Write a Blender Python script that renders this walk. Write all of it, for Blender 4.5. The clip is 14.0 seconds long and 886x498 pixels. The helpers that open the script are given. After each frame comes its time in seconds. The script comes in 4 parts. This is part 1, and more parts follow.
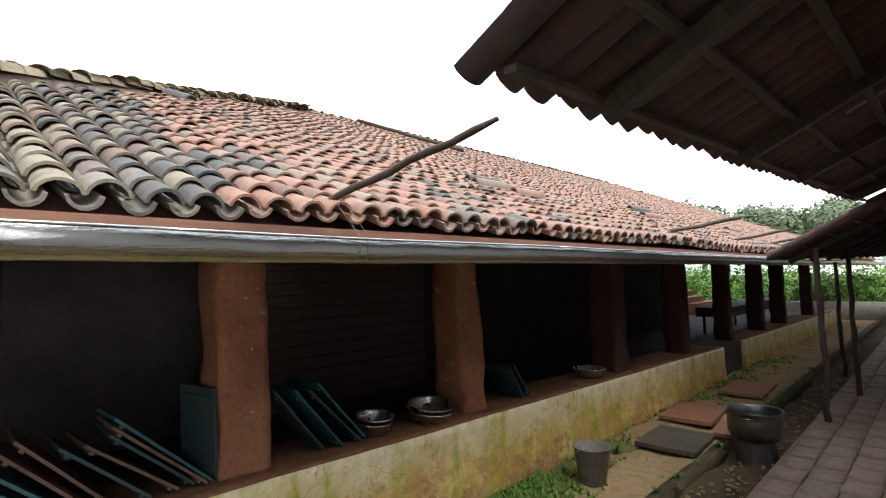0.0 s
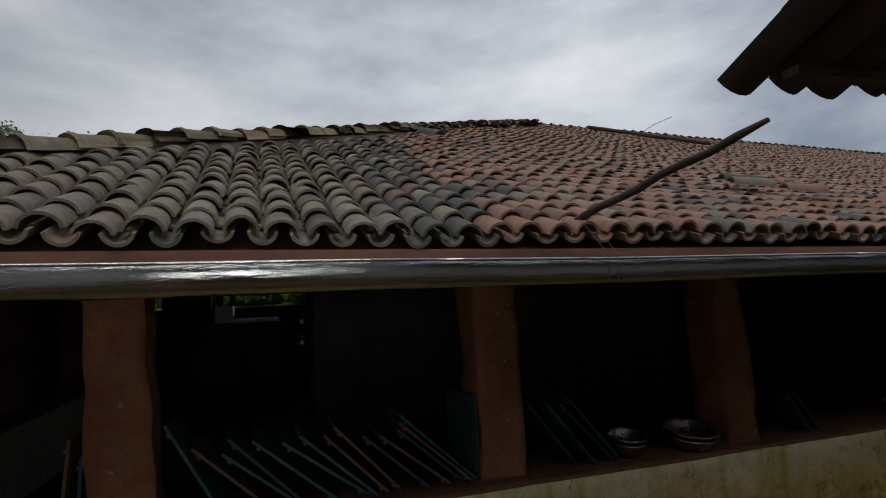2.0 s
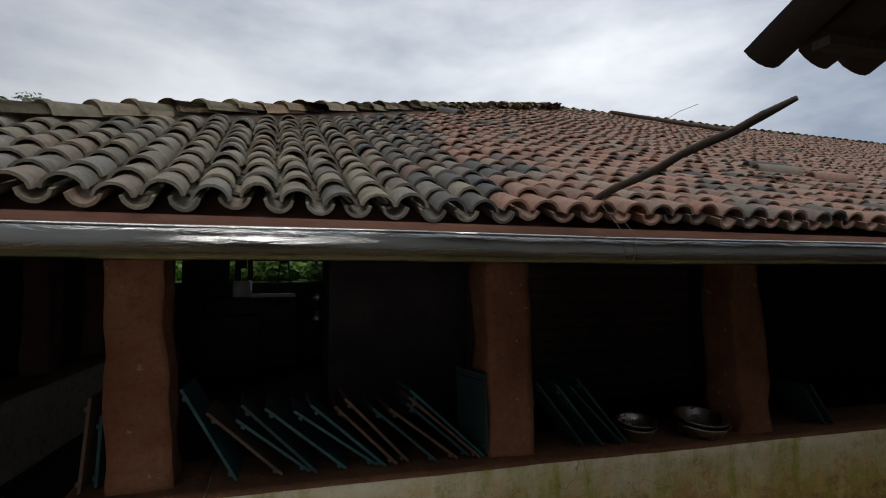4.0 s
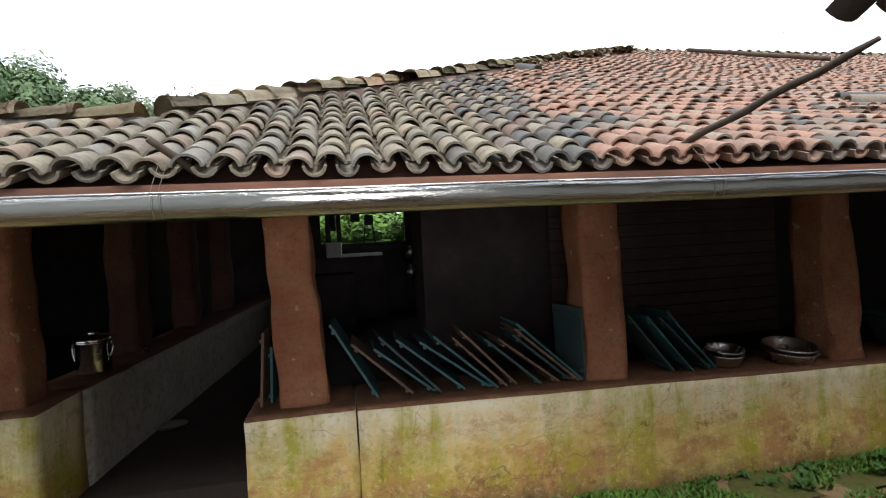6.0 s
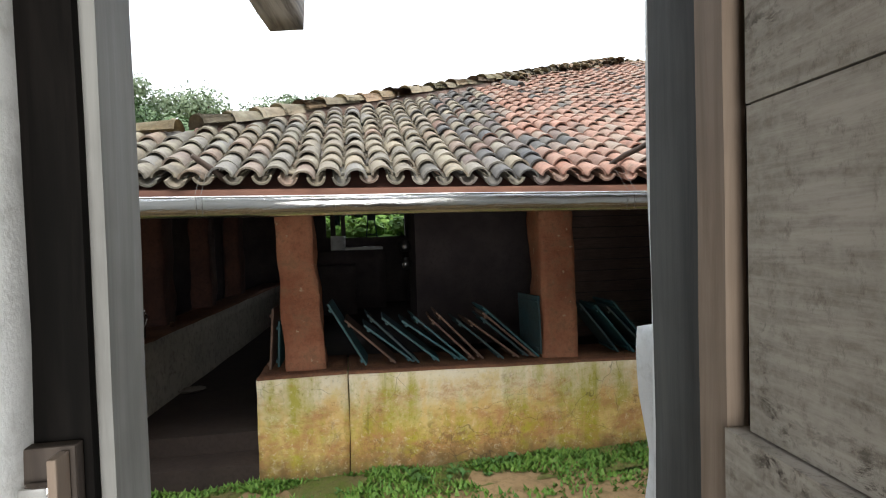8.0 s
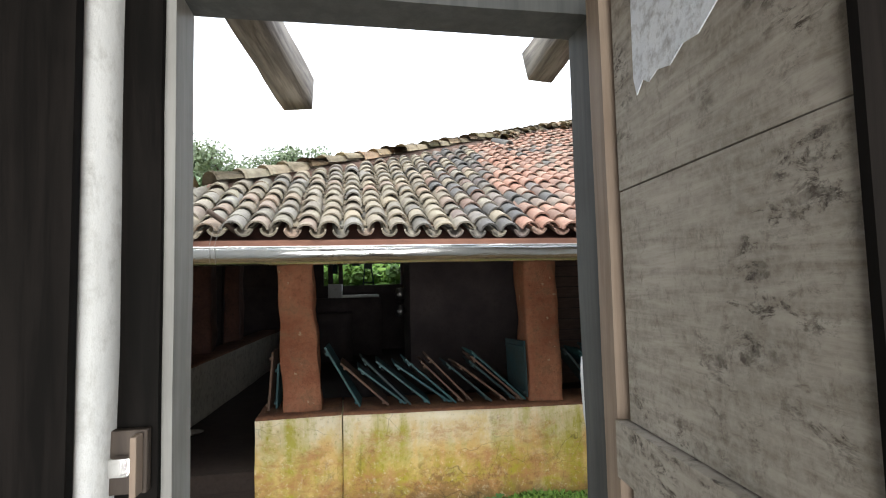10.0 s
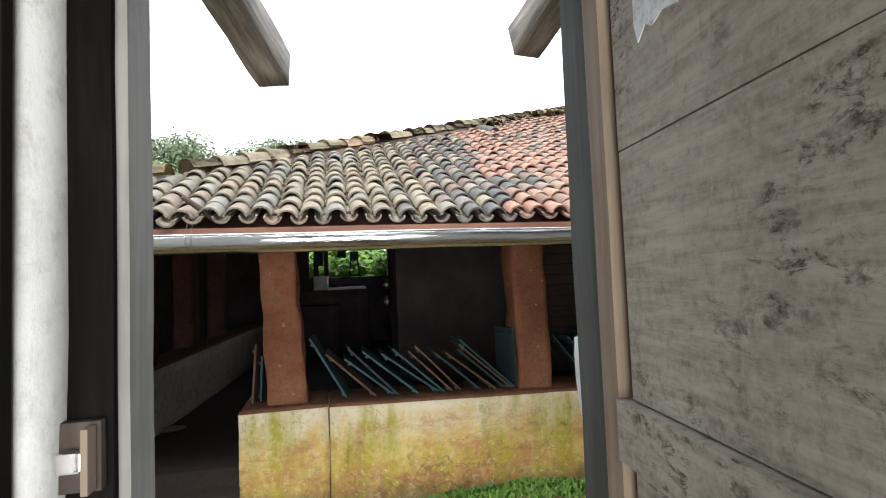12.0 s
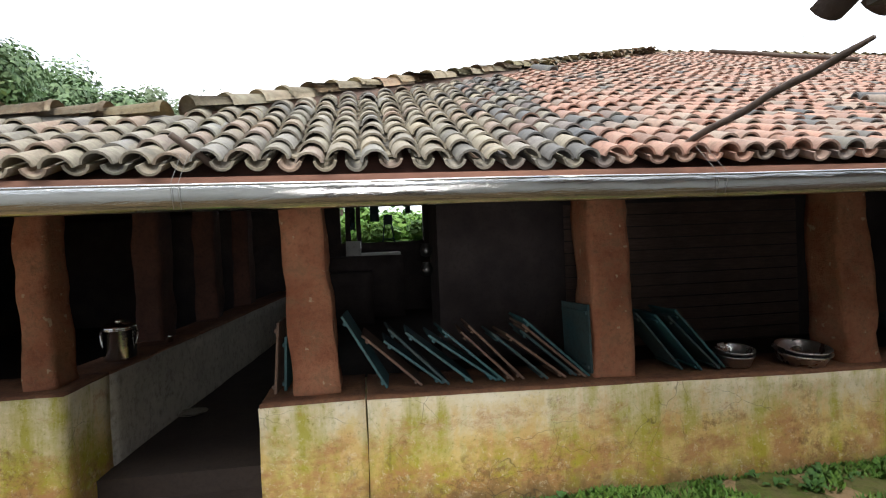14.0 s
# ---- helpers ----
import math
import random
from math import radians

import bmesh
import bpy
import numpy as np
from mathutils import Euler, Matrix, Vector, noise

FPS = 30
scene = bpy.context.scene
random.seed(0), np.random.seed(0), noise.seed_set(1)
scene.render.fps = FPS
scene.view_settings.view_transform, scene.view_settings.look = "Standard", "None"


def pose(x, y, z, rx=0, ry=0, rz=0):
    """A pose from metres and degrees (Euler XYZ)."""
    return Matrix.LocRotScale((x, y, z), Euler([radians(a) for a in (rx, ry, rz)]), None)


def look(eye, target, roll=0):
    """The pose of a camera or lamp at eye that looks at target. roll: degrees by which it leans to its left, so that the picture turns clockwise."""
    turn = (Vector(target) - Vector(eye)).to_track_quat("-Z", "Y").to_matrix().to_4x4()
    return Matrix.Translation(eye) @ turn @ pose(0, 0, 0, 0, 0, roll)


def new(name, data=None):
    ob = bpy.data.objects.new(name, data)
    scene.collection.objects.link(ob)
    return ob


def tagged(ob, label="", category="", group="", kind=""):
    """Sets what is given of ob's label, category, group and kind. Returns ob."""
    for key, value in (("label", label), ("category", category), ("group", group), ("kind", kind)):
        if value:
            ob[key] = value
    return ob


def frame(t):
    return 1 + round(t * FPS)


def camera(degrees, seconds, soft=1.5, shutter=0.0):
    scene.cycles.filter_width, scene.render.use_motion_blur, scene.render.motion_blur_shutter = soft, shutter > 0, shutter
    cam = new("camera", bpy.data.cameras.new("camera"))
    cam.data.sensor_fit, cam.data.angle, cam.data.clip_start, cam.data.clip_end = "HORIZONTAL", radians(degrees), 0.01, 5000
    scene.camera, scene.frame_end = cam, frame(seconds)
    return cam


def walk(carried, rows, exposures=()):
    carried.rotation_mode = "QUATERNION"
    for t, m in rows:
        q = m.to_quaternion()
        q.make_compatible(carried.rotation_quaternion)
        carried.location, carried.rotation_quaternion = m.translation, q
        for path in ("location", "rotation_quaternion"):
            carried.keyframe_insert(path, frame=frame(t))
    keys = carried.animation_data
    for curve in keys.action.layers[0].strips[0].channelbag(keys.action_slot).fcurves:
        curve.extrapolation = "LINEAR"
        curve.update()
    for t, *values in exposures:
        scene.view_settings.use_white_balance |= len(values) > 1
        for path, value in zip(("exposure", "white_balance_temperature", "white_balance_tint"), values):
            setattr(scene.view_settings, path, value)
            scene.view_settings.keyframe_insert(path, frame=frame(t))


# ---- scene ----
cam = camera(81.8, 14.0, soft=1.1)
PATH = [
    (0, (0.432, -2.924, 1.902), (1.855, -1.524, 2.021), -1.6),
    (0.5, (0.375, -2.913, 1.947), (1.326, -1.161, 2.103), -3.1),
    (1, (0.352, -2.932, 1.959), (1.128, -1.097, 2.128), -2.4),
    (1.5, (0.327, -2.915, 1.992), (1.031, -1.051, 2.163), -1.8),
    (2, (0.329, -2.945, 1.959), (1.009, -1.072, 2.137), -2.2),
    (4.5, (0.341, -2.943, 1.903), (0.939, -1.036, 1.979), 0.5),
    (5, (0.34, -2.939, 1.883), (0.843, -1.004, 1.903), -0.8),
    (5.5, (0.177, -3.072, 1.882), (0.546, -1.107, 1.866), -2.9),
    (6, (0.004, -3.289, 1.858), (0.37, -1.323, 1.818), -3.0),
    (6.5, (0.07, -3.518, 1.863), (0.442, -1.554, 1.809), -2.4),
    (7, (0.082, -3.68, 1.864), (0.428, -1.711, 1.805), -1.9),
    (9.5, (0.099, -4.344, 1.837), (0.449, -2.374, 1.847), -1.3),
    (10, (0.09, -4.341, 1.845), (0.444, -2.377, 1.981), -1.4),
    (10.5, (0.088, -4.317, 1.838), (0.445, -2.354, 1.984), -1.8),
    (11, (0.11, -4.304, 1.83), (0.469, -2.342, 1.983), -2.1),
    (11.5, (0.118, -4.301, 1.819), (0.495, -2.342, 1.968), -2.3),
    (12, (0.109, -4.251, 1.806), (0.513, -2.295, 1.91), -2.3),
    (12.5, (0.013, -3.989, 1.796), (0.431, -2.034, 1.866), -1.7),
    (13, (-0.031, -3.765, 1.792), (0.408, -1.814, 1.822), -1.7),
    (13.5, (0.045, -3.533, 1.795), (0.478, -1.581, 1.759), -2.8),
    (14, (0.071, -3.392, 1.812), (0.353, -1.413, 1.784), -2.3),
]
EXPOSURES = [(0, 1.2), (0.5, 0.15), (1.0, -0.65), (1.5, -1.1), (2.2, -1.15), (4.4, -0.5), (5.0, 0.25), (5.5, 0.72), (7.0, 0.98), (9.5, 1.42), (12.0, 1.42), (13.0, 1.28), (14.0, 1.3)]
walk(cam, [(t, look(eye, target, roll)) for t, eye, target, roll in PATH], EXPOSURES)

# ---- world and light ----
world = bpy.data.worlds.new("overcast_sky")
scene.world = world
world.use_nodes = True
wn = world.node_tree
wn.nodes.clear()
w_out = wn.nodes.new("ShaderNodeOutputWorld")
w_bg = wn.nodes.new("ShaderNodeBackground")
w_sky = wn.nodes.new("ShaderNodeTexSky")
w_sky.sky_type = "NISHITA"
w_sky.sun_disc = False
w_sky.sun_elevation = radians(62)
w_sky.sun_rotation = radians(190)
w_co = wn.nodes.new("ShaderNodeTexCoord")
w_map = wn.nodes.new("ShaderNodeMapping")
w_map.inputs["Scale"].default_value = (1.0, 1.0, 2.6)
w_noise = wn.nodes.new("ShaderNodeTexNoise")
w_noise.inputs["Scale"].default_value = 1.7
w_noise.inputs["Detail"].default_value = 6
w_noise.inputs["Roughness"].default_value = 0.55
w_ramp = wn.nodes.new("ShaderNodeValToRGB")
w_ramp.color_ramp.elements[0].position = 0.33
w_ramp.color_ramp.elements[0].color = (4.6, 5.4, 6.8, 1)
w_ramp.color_ramp.elements[1].position = 0.68
w_ramp.color_ramp.elements[1].color = (14.5, 15.0, 15.6, 1)
w_mix = wn.nodes.new("ShaderNodeMixRGB")
w_mix.inputs[0].default_value = 0.86
wn.links.new(w_co.outputs["Generated"], w_map.inputs["Vector"])
wn.links.new(w_map.outputs[0], w_noise.inputs["Vector"])
wn.links.new(w_noise.outputs["Fac"], w_ramp.inputs[0])
wn.links.new(w_sky.outputs[0], w_mix.inputs[1])
wn.links.new(w_ramp.outputs[0], w_mix.inputs[2])
w_dot = wn.nodes.new("ShaderNodeVectorMath")
w_dot.operation = "DOT_PRODUCT"
w_dot.inputs[1].default_value = Vector((0.55, 0.62, 0.56)).normalized()
wn.links.new(w_co.outputs["Generated"], w_dot.inputs[0])
w_glow = wn.nodes.new("ShaderNodeMapRange")
w_glow.inputs["From Min"].default_value = 0.3
w_glow.inputs["From Max"].default_value = 1.0
w_glow.inputs["To Min"].default_value = 0.74
w_glow.inputs["To Max"].default_value = 1.3
wn.links.new(w_dot.outputs["Value"], w_glow.inputs["Value"])
w_mul = wn.nodes.new("ShaderNodeVectorMath")
w_mul.operation = "SCALE"
wn.links.new(w_mix.outputs[0], w_mul.inputs[0])
wn.links.new(w_glow.outputs[0], w_mul.inputs["Scale"])
wn.links.new(w_mul.outputs[0], w_bg.inputs["Color"])
w_bg.inputs["Strength"].default_value = 0.1
wn.links.new(w_bg.outputs[0], w_out.inputs["Surface"])

sun_data = bpy.data.lights.new("sun", "SUN")
sun_data.energy = 1.9
sun_data.angle = radians(40)
sun_data.color = (1.0, 0.97, 0.92)
sun = new("sun", sun_data)
sun.matrix_world = look((0.5, -6.5, 16), (2, 2, 0))
# area lamp added in an unseen rear opening to brighten the door leaf
fill_data = bpy.data.lights.new("rear_fill", "AREA")
fill_data.shape, fill_data.size, fill_data.size_y = "RECTANGLE", 2.9, 2.1
fill_data.energy = 104
fill_lamp = new("rear_fill", fill_data)
fill_lamp.matrix_world = look((-0.1, -7.05, 1.4), (-0.1, 0, 1.4))


# ---- materials ----
class Mat:
    """A small builder for node materials."""

    def __init__(self, name, rough=0.8, metal=0.0, spec=0.4):
        self.m = bpy.data.materials.new(name)
        self.m.use_nodes = True
        self.t = self.m.node_tree
        self.b = self.t.nodes["Principled BSDF"]
        self.b.inputs["Roughness"].default_value = rough
        self.b.inputs["Metallic"].default_value = metal
        self.b.inputs["Specular IOR Level"].default_value = spec
        self.co = self.t.nodes.new("ShaderNodeTexCoord").outputs["Object"]
        self.geo = self.t.nodes.new("ShaderNodeNewGeometry")

    def link(self, a, b):
        self.t.links.new(a, b)

    def where(self, world=False, scale=(1, 1, 1)):
        n = self.t.nodes.new("ShaderNodeMapping")
        n.inputs["Scale"].default_value = scale
        self.link(self.geo.outputs["Position"] if world else self.co, n.inputs["Vector"])
        return n.outputs[0]

    def noise(self, scale, detail=4, rough=0.6, vec=None, distort=0.0):
        n = self.t.nodes.new("ShaderNodeTexNoise")
        n.inputs["Scale"].default_value = scale
        n.inputs["Detail"].default_value = detail
        n.inputs["Roughness"].default_value = rough
        n.inputs["Distortion"].default_value = distort
        self.link(vec if vec is not None else self.co, n.inputs["Vector"])
        return n.outputs["Fac"]

    def ramp(self, fac, stops, smooth=True):
        n = self.t.nodes.new("ShaderNodeValToRGB")
        els = n.color_ramp.elements
        while len(els) < len(stops):
            els.new(0.5)
        for e, (p, c) in zip(els, stops):
            e.position = p
            e.color = (*c, 1) if isinstance(c, tuple) else (c, c, c, 1)
        self.link(fac, n.inputs[0])
        return n.outputs[0]

    def mix(self, fac, a, b, mode="MIX"):
        n = self.t.nodes.new("ShaderNodeMixRGB")
        n.blend_type = mode
        for i, v in enumerate((fac, a, b)):
            if isinstance(v, (int, float)):
                n.inputs[i].default_value = v if i == 0 else (v, v, v, 1)
            elif isinstance(v, tuple):
                n.inputs[i].default_value = (*v, 1)
            else:
                self.link(v, n.inputs[i])
        return n.outputs[0]

    def math(self, op, a, b=0.0):
        n = self.t.nodes.new("ShaderNodeMath")
        n.operation = op
        for i, v in enumerate((a, b)):
            if isinstance(v, (int, float)):
                n.inputs[i].default_value = v
            else:
                self.link(v, n.inputs[i])
        return n.outputs[0]

    def axis(self, k, world=True):
        n = self.t.nodes.new("ShaderNodeSeparateXYZ")
        self.link(self.geo.outputs["Position"] if world else self.co, n.inputs[0])
        return n.outputs[k]

    def rand(self, island):
        if island:
            return self.geo.outputs["Random Per Island"]
        return self.t.nodes.new("ShaderNodeObjectInfo").outputs["Random"]

    def color(self, c):
        if isinstance(c, tuple):
            self.b.inputs["Base Color"].default_value = (*c, 1)
        else:
            self.link(c, self.b.inputs["Base Color"])
        return self

    def rough(self, r):
        self.link(r, self.b.inputs["Roughness"])
        return self

    def bump(self, h, strength=0.4, dist=0.01):
        n = self.t.nodes.new("ShaderNodeBump")
        n.inputs["Strength"].default_value = strength
        n.inputs["Distance"].default_value = dist
        self.link(h, n.inputs["Height"])
        self.link(n.outputs[0], self.b.inputs["Normal"])
        return self


def tile_material(name, island, stops, lichen):
    a = Mat(name, 0.85)
    pos = a.where(True)
    r = a.rand(island)
    base = a.ramp(r, stops)
    fine = a.noise(38, 5, 0.7, pos)
    blot = a.noise(9, 4, 0.65, pos)
    c = a.mix(a.ramp(fine, [(0.3, 0.0), (0.75, 0.55)]), base, (0.055, 0.05, 0.042))
    c = a.mix(a.ramp(blot, [(0.5, 0.0), (0.72, lichen)]), c, (0.32, 0.31, 0.22))
    dark = a.noise(4.2, 3, 0.6, pos)
    c = a.mix(a.ramp(dark, [(0.56, 0.0), (0.75, 0.6)]), c, (0.045, 0.045, 0.04))
    a.color(c).bump(fine, 0.5, 0.006)
    return a.m


GREY = [(0.0, (0.2, 0.17, 0.128)), (0.22, (0.28, 0.24, 0.175)), (0.42, (0.145, 0.135, 0.115)), (0.6, (0.34, 0.285, 0.2)), (0.78, (0.21, 0.205, 0.19)), (0.93, (0.28, 0.195, 0.14)), (1.0, (0.27, 0.245, 0.175))]
RED = [(0.0, (0.36, 0.18, 0.125)), (0.25, (0.42, 0.24, 0.175)), (0.45, (0.28, 0.175, 0.135)), (0.65, (0.45, 0.25, 0.18)), (0.82, (0.24, 0.195, 0.16)), (0.92, (0.4, 0.3, 0.23)), (1.0, (0.34, 0.205, 0.15))]
DUSK = [(0.0, (0.1, 0.1, 0.1)), (0.3, (0.16, 0.145, 0.125)), (0.55, (0.085, 0.09, 0.098)), (0.75, (0.22, 0.13, 0.095)), (1.0, (0.17, 0.17, 0.165))]
tile_grey_o = tile_material("weathered_tile", False, GREY, 0.55)
tile_grey_i = tile_material("weathered_tile_field", True, GREY, 0.55)
tile_red_o = tile_material("terracotta_tile", False, RED, 0.18)
tile_red_i = tile_material("terracotta_tile_field", True, RED, 0.18)
tile_dusk_o = tile_material("blackened_tile", False, DUSK, 0.2)
tile_dusk_i = tile_material("blackened_tile_field", True, DUSK, 0.2)
# terracotta darkened so the shade under the eave sits in the tile colour
EAVE_SHADE = [(0.0, (0.075, 0.034, 0.028)), (0.4, (0.12, 0.05, 0.038)), (0.7, (0.05, 0.034, 0.03)), (1.0, (0.1, 0.052, 0.042))]
tile_shaded_o = tile_material("shaded_tile", False, EAVE_SHADE, 0.05)
tile_shaded_i = tile_material("shaded_eave_tile", True, EAVE_SHADE, 0.05)
RIDGE = [(0.0, (0.3, 0.24, 0.15)), (0.3, (0.22, 0.19, 0.13)), (0.6, (0.36, 0.23, 0.135)), (0.85, (0.25, 0.22, 0.12)), (1.0, (0.33, 0.26, 0.17))]
tile_ridge = tile_material("mossy_ridge_tile", False, RIDGE, 0.5)


def plaster_moss():
    a = Mat("mossy_limewash", 0.9, spec=0.25)
    pos = a.where(True)
    x = a.axis(0)
    z = a.math("ADD", a.axis(2), a.math("MULTIPLY", a.math("MAXIMUM", x, 0.0), 0.022))
    big = a.noise(2.1, 5, 0.65, pos)
    mid = a.noise(6.5, 6, 0.7, pos)
    fine = a.noise(34, 6, 0.75, pos)
    streak = a.noise(1.0, 5, 0.6, a.where(True, (6.5, 6.5, 0.9)))
    white = a.mix(a.ramp(mid, [(0.35, 0.0), (0.7, 1.0)]), (0.7, 0.6, 0.38), (0.8, 0.73, 0.58))
    h = a.math("ADD", a.math("MULTIPLY", a.math("SUBTRACT", mid, 0.5), 0.65), z)
    h = a.math("ADD", h, a.math("MULTIPLY", a.math("SUBTRACT", streak, 0.5), 0.85))
    ochre = a.mix(a.ramp(big, [(0.35, 0.0), (0.65, 1.0)]), (0.68, 0.54, 0.2), (0.6, 0.35, 0.16))
    c = a.mix(a.ramp(h, [(0.4, 1.0), (0.7, 0.0)]), white, ochre)
    moss = a.math("ADD", a.math("MULTIPLY", streak, 0.55), a.math("MULTIPLY", big, 0.5))
    moss = a.math("ADD", moss, a.math("MULTIPLY", a.math("SUBTRACT", fine, 0.5), 0.14))
    moss = a.math("ADD", moss, a.math("MULTIPLY", a.math("SUBTRACT", mid, 0.5), 0.3))
    moss = a.math("ADD", moss, a.math("MULTIPLY", a.math("SUBTRACT", 0.5, z), 0.13))
    moss = a.math("ADD", moss, a.math("MULTIPLY", a.math("MINIMUM", a.math("MAXIMUM", a.math("SUBTRACT", -1.6, x), 0.0), 0.5), 0.22))
    c = a.mix(a.ramp(moss, [(0.46, 0.0), (0.62, 0.88)]), c, (0.38, 0.345, 0.025))
    drip = a.noise(1.0, 3, 0.5, a.where(True, (11, 11, 0.7)))
    c = a.mix(a.ramp(drip, [(0.7, 0.0), (0.8, 0.6)]), c, (0.17, 0.19, 0.02))
    rb = a.math("ADD", a.noise(3.4, 7, 0.75, a.where(True, (0.8, 1, 1.3))), a.math("MULTIPLY", a.math("SUBTRACT", 0.42, z), 0.28))
    c = a.mix(a.ramp(rb, [(0.47, 0.0), (0.62, 0.85)]), c, (0.44, 0.22, 0.095))
    low = a.math("ADD", a.math("MULTIPLY", mid, 0.5), z)
    c = a.mix(a.ramp(low, [(0.26, 0.85), (0.46, 0.0)]), c, (0.12, 0.1, 0.04))
    bare = a.noise(5.0, 8, 0.75, pos, 0.6)
    c = a.mix(a.ramp(bare, [(0.55, 0.0), (0.7, 0.35)]), c, (0.7, 0.62, 0.44))
    grime = a.ramp(fine, [(0.57, 0.0), (0.75, 0.6)])
    c = a.mix(grime, c, (0.1, 0.085, 0.04))
    flake = a.noise(22, 7, 0.78, pos, 0.4)
    c = a.mix(a.ramp(flake, [(0.56, 0.0), (0.64, 0.45)]), c, (0.8, 0.7, 0.48))
    pits = a.math("MULTIPLY", a.ramp(a.noise(15, 8, 0.8, pos), [(0.48, 0.0), (0.58, 0.7)]), a.ramp(a.math("ADD", a.noise(2.6, 4, 0.6, pos), a.math("MULTIPLY", a.math("SUBTRACT", 0.4, z), 0.3)), [(0.5, 0.0), (0.62, 1.0)]))
    c = a.mix(pits, c, (0.2, 0.115, 0.045))
    v = a.t.nodes.new("ShaderNodeTexVoronoi")
    v.feature = "DISTANCE_TO_EDGE"
    v.inputs["Scale"].default_value = 4.2
    warp = a.t.nodes.new("ShaderNodeTexNoise")
    warp.inputs["Scale"].default_value = 5
    a.link(pos, warp.inputs["Vector"])
    wv = a.t.nodes.new("ShaderNodeMixRGB")
    wv.inputs[0].default_value = 0.12
    a.link(pos, wv.inputs[1])
    a.link(warp.outputs["Color"], wv.inputs[2])
    a.link(wv.outputs[0], v.inputs["Vector"])
    crack = a.ramp(v.outputs["Distance"], [(0.0, 1.0), (0.009, 0.0)])
    crack = a.math("MULTIPLY", crack, a.ramp(a.noise(1.6, 3, 0.5, pos), [(0.46, 0.0), (0.6, 0.6)]))
    c = a.mix(crack, c, (0.05, 0.04, 0.025))
    a.color(c).bump(a.math("ADD", fine, a.math("MULTIPLY", bare, 1.5)), 0.5, 0.012)
    return a.m


def mottled(name, c1, c2, c3, s1=3.0, s2=25.0, rough=0.88, bump=0.4, dist=0.008, stretch=(1, 1, 1), spec=0.3, world=True):
    a = Mat(name, rough, spec=spec)
    pos = a.where(world, stretch)
    n1 = a.noise(s1, 5, 0.65, pos)
    n2 = a.noise(s2, 6, 0.72, pos)
    c = a.mix(a.ramp(n1, [(0.35, 0.0), (0.65, 1.0)]), c1, c2)
    c = a.mix(a.ramp(n2, [(0.48, 0.0), (0.74, 0.85)]), c, c3)
    a.color(c).bump(n2, bump, dist)
    return a.m


def mud_post():
    a = Mat("red_mud_plaster", 0.92, spec=0.2)
    pos = a.where(True)
    n1 = a.noise(3.5, 5, 0.65, pos)
    n2 = a.noise(30, 6, 0.75, pos)
    c = a.mix(a.ramp(n1, [(0.35, 0.0), (0.65, 1.0)]), (0.27, 0.105, 0.058), (0.46, 0.21, 0.12))
    c = a.mix(a.ramp(n2, [(0.48, 0.0), (0.7, 0.6)]), c, (0.17, 0.08, 0.05))
    wear = a.noise(7, 6, 0.75, pos)
    c = a.mix(a.ramp(wear, [(0.5, 0.0), (0.62, 0.6)]), c, (0.2, 0.12, 0.07))
    chip = a.noise(13, 3, 0.5, pos)
    c = a.mix(a.ramp(chip, [(0.66, 0.0), (0.7, 0.75)]), c, (0.5, 0.38, 0.25))
    a.color(c).bump(a.math("ADD", n2, n1), 0.9, 0.02)
    return a.m


def wood(name, c1, c2, c3, grain=(2, 2, 40), rough=0.7, stain=0.0, world=False):
    a = Mat(name, rough, spec=0.3 if stain or c1[0] > 0.02 else 0.04)
    g = a.noise(1.0, 7, 0.68, a.where(world, grain), 0.35)
    big = a.noise(2.6, 4, 0.6, a.where(world))
    c = a.mix(a.ramp(g, [(0.38, 0.0), (0.62, 1.0)]), c1, c2)
    c = a.mix(a.ramp(big, [(0.42, 0.0), (0.75, 0.7)]), c, c3)
    h = g
    if stain:
        s = a.noise(20, 8, 0.78, a.where(world, (1, 1, 2.0)), 0.5)
        m = a.noise(4.5, 4, 0.6, a.where(world))
        f = a.math("MULTIPLY", a.ramp(s, [(0.5, 0.0), (0.57, 1.0)]), a.ramp(m, [(0.52, 0.0), (0.62, stain)]))
        c = a.mix(f, c, (0.04, 0.03, 0.022))
        dust = a.noise(60, 5, 0.7, a.where(world))
        c = a.mix(a.ramp(dust, [(0.42, 0.0), (0.66, 0.55)]), c, (0.43, 0.4, 0.34))
        speck = a.noise(26, 7, 0.8, a.where(world, (1.6, 1, 1)))
        c = a.mix(a.ramp(speck, [(0.54, 0.0), (0.68, 0.6)]), c, (0.13, 0.11, 0.085))
    a.color(c).bump(h, 0.35, 0.004)
    return a.m


limewash_moss = plaster_moss()
mud = mud_post()
# darker copy of the red mud: shade on deeper pillars put into the colour
shaded_mud = mottled("shaded_red_mud", (0.06, 0.029, 0.022), (0.09, 0.042, 0.03), (0.03, 0.019, 0.015), 3.5, 30, bump=0.6, dist=0.012)
sill_mud = mottled("brown_mud_ledge", (0.15, 0.068, 0.038), (0.24, 0.115, 0.06), (0.07, 0.042, 0.03), 4, 30, bump=0.8, dist=0.015)
white_plaster = mottled("white_limewash", (0.62, 0.63, 0.61), (0.74, 0.75, 0.73), (0.4, 0.4, 0.37), 4, 16, bump=0.35, dist=0.012)
grey_plaster = mottled("worn_grey_plaster", (0.4, 0.38, 0.33), (0.5, 0.47, 0.41), (0.15, 0.13, 0.1), 3, 14)
dark_wall = mottled("mottled_dark_wall", (0.05, 0.04, 0.04), (0.078, 0.062, 0.06), (0.032, 0.027, 0.027), 2.5, 20)
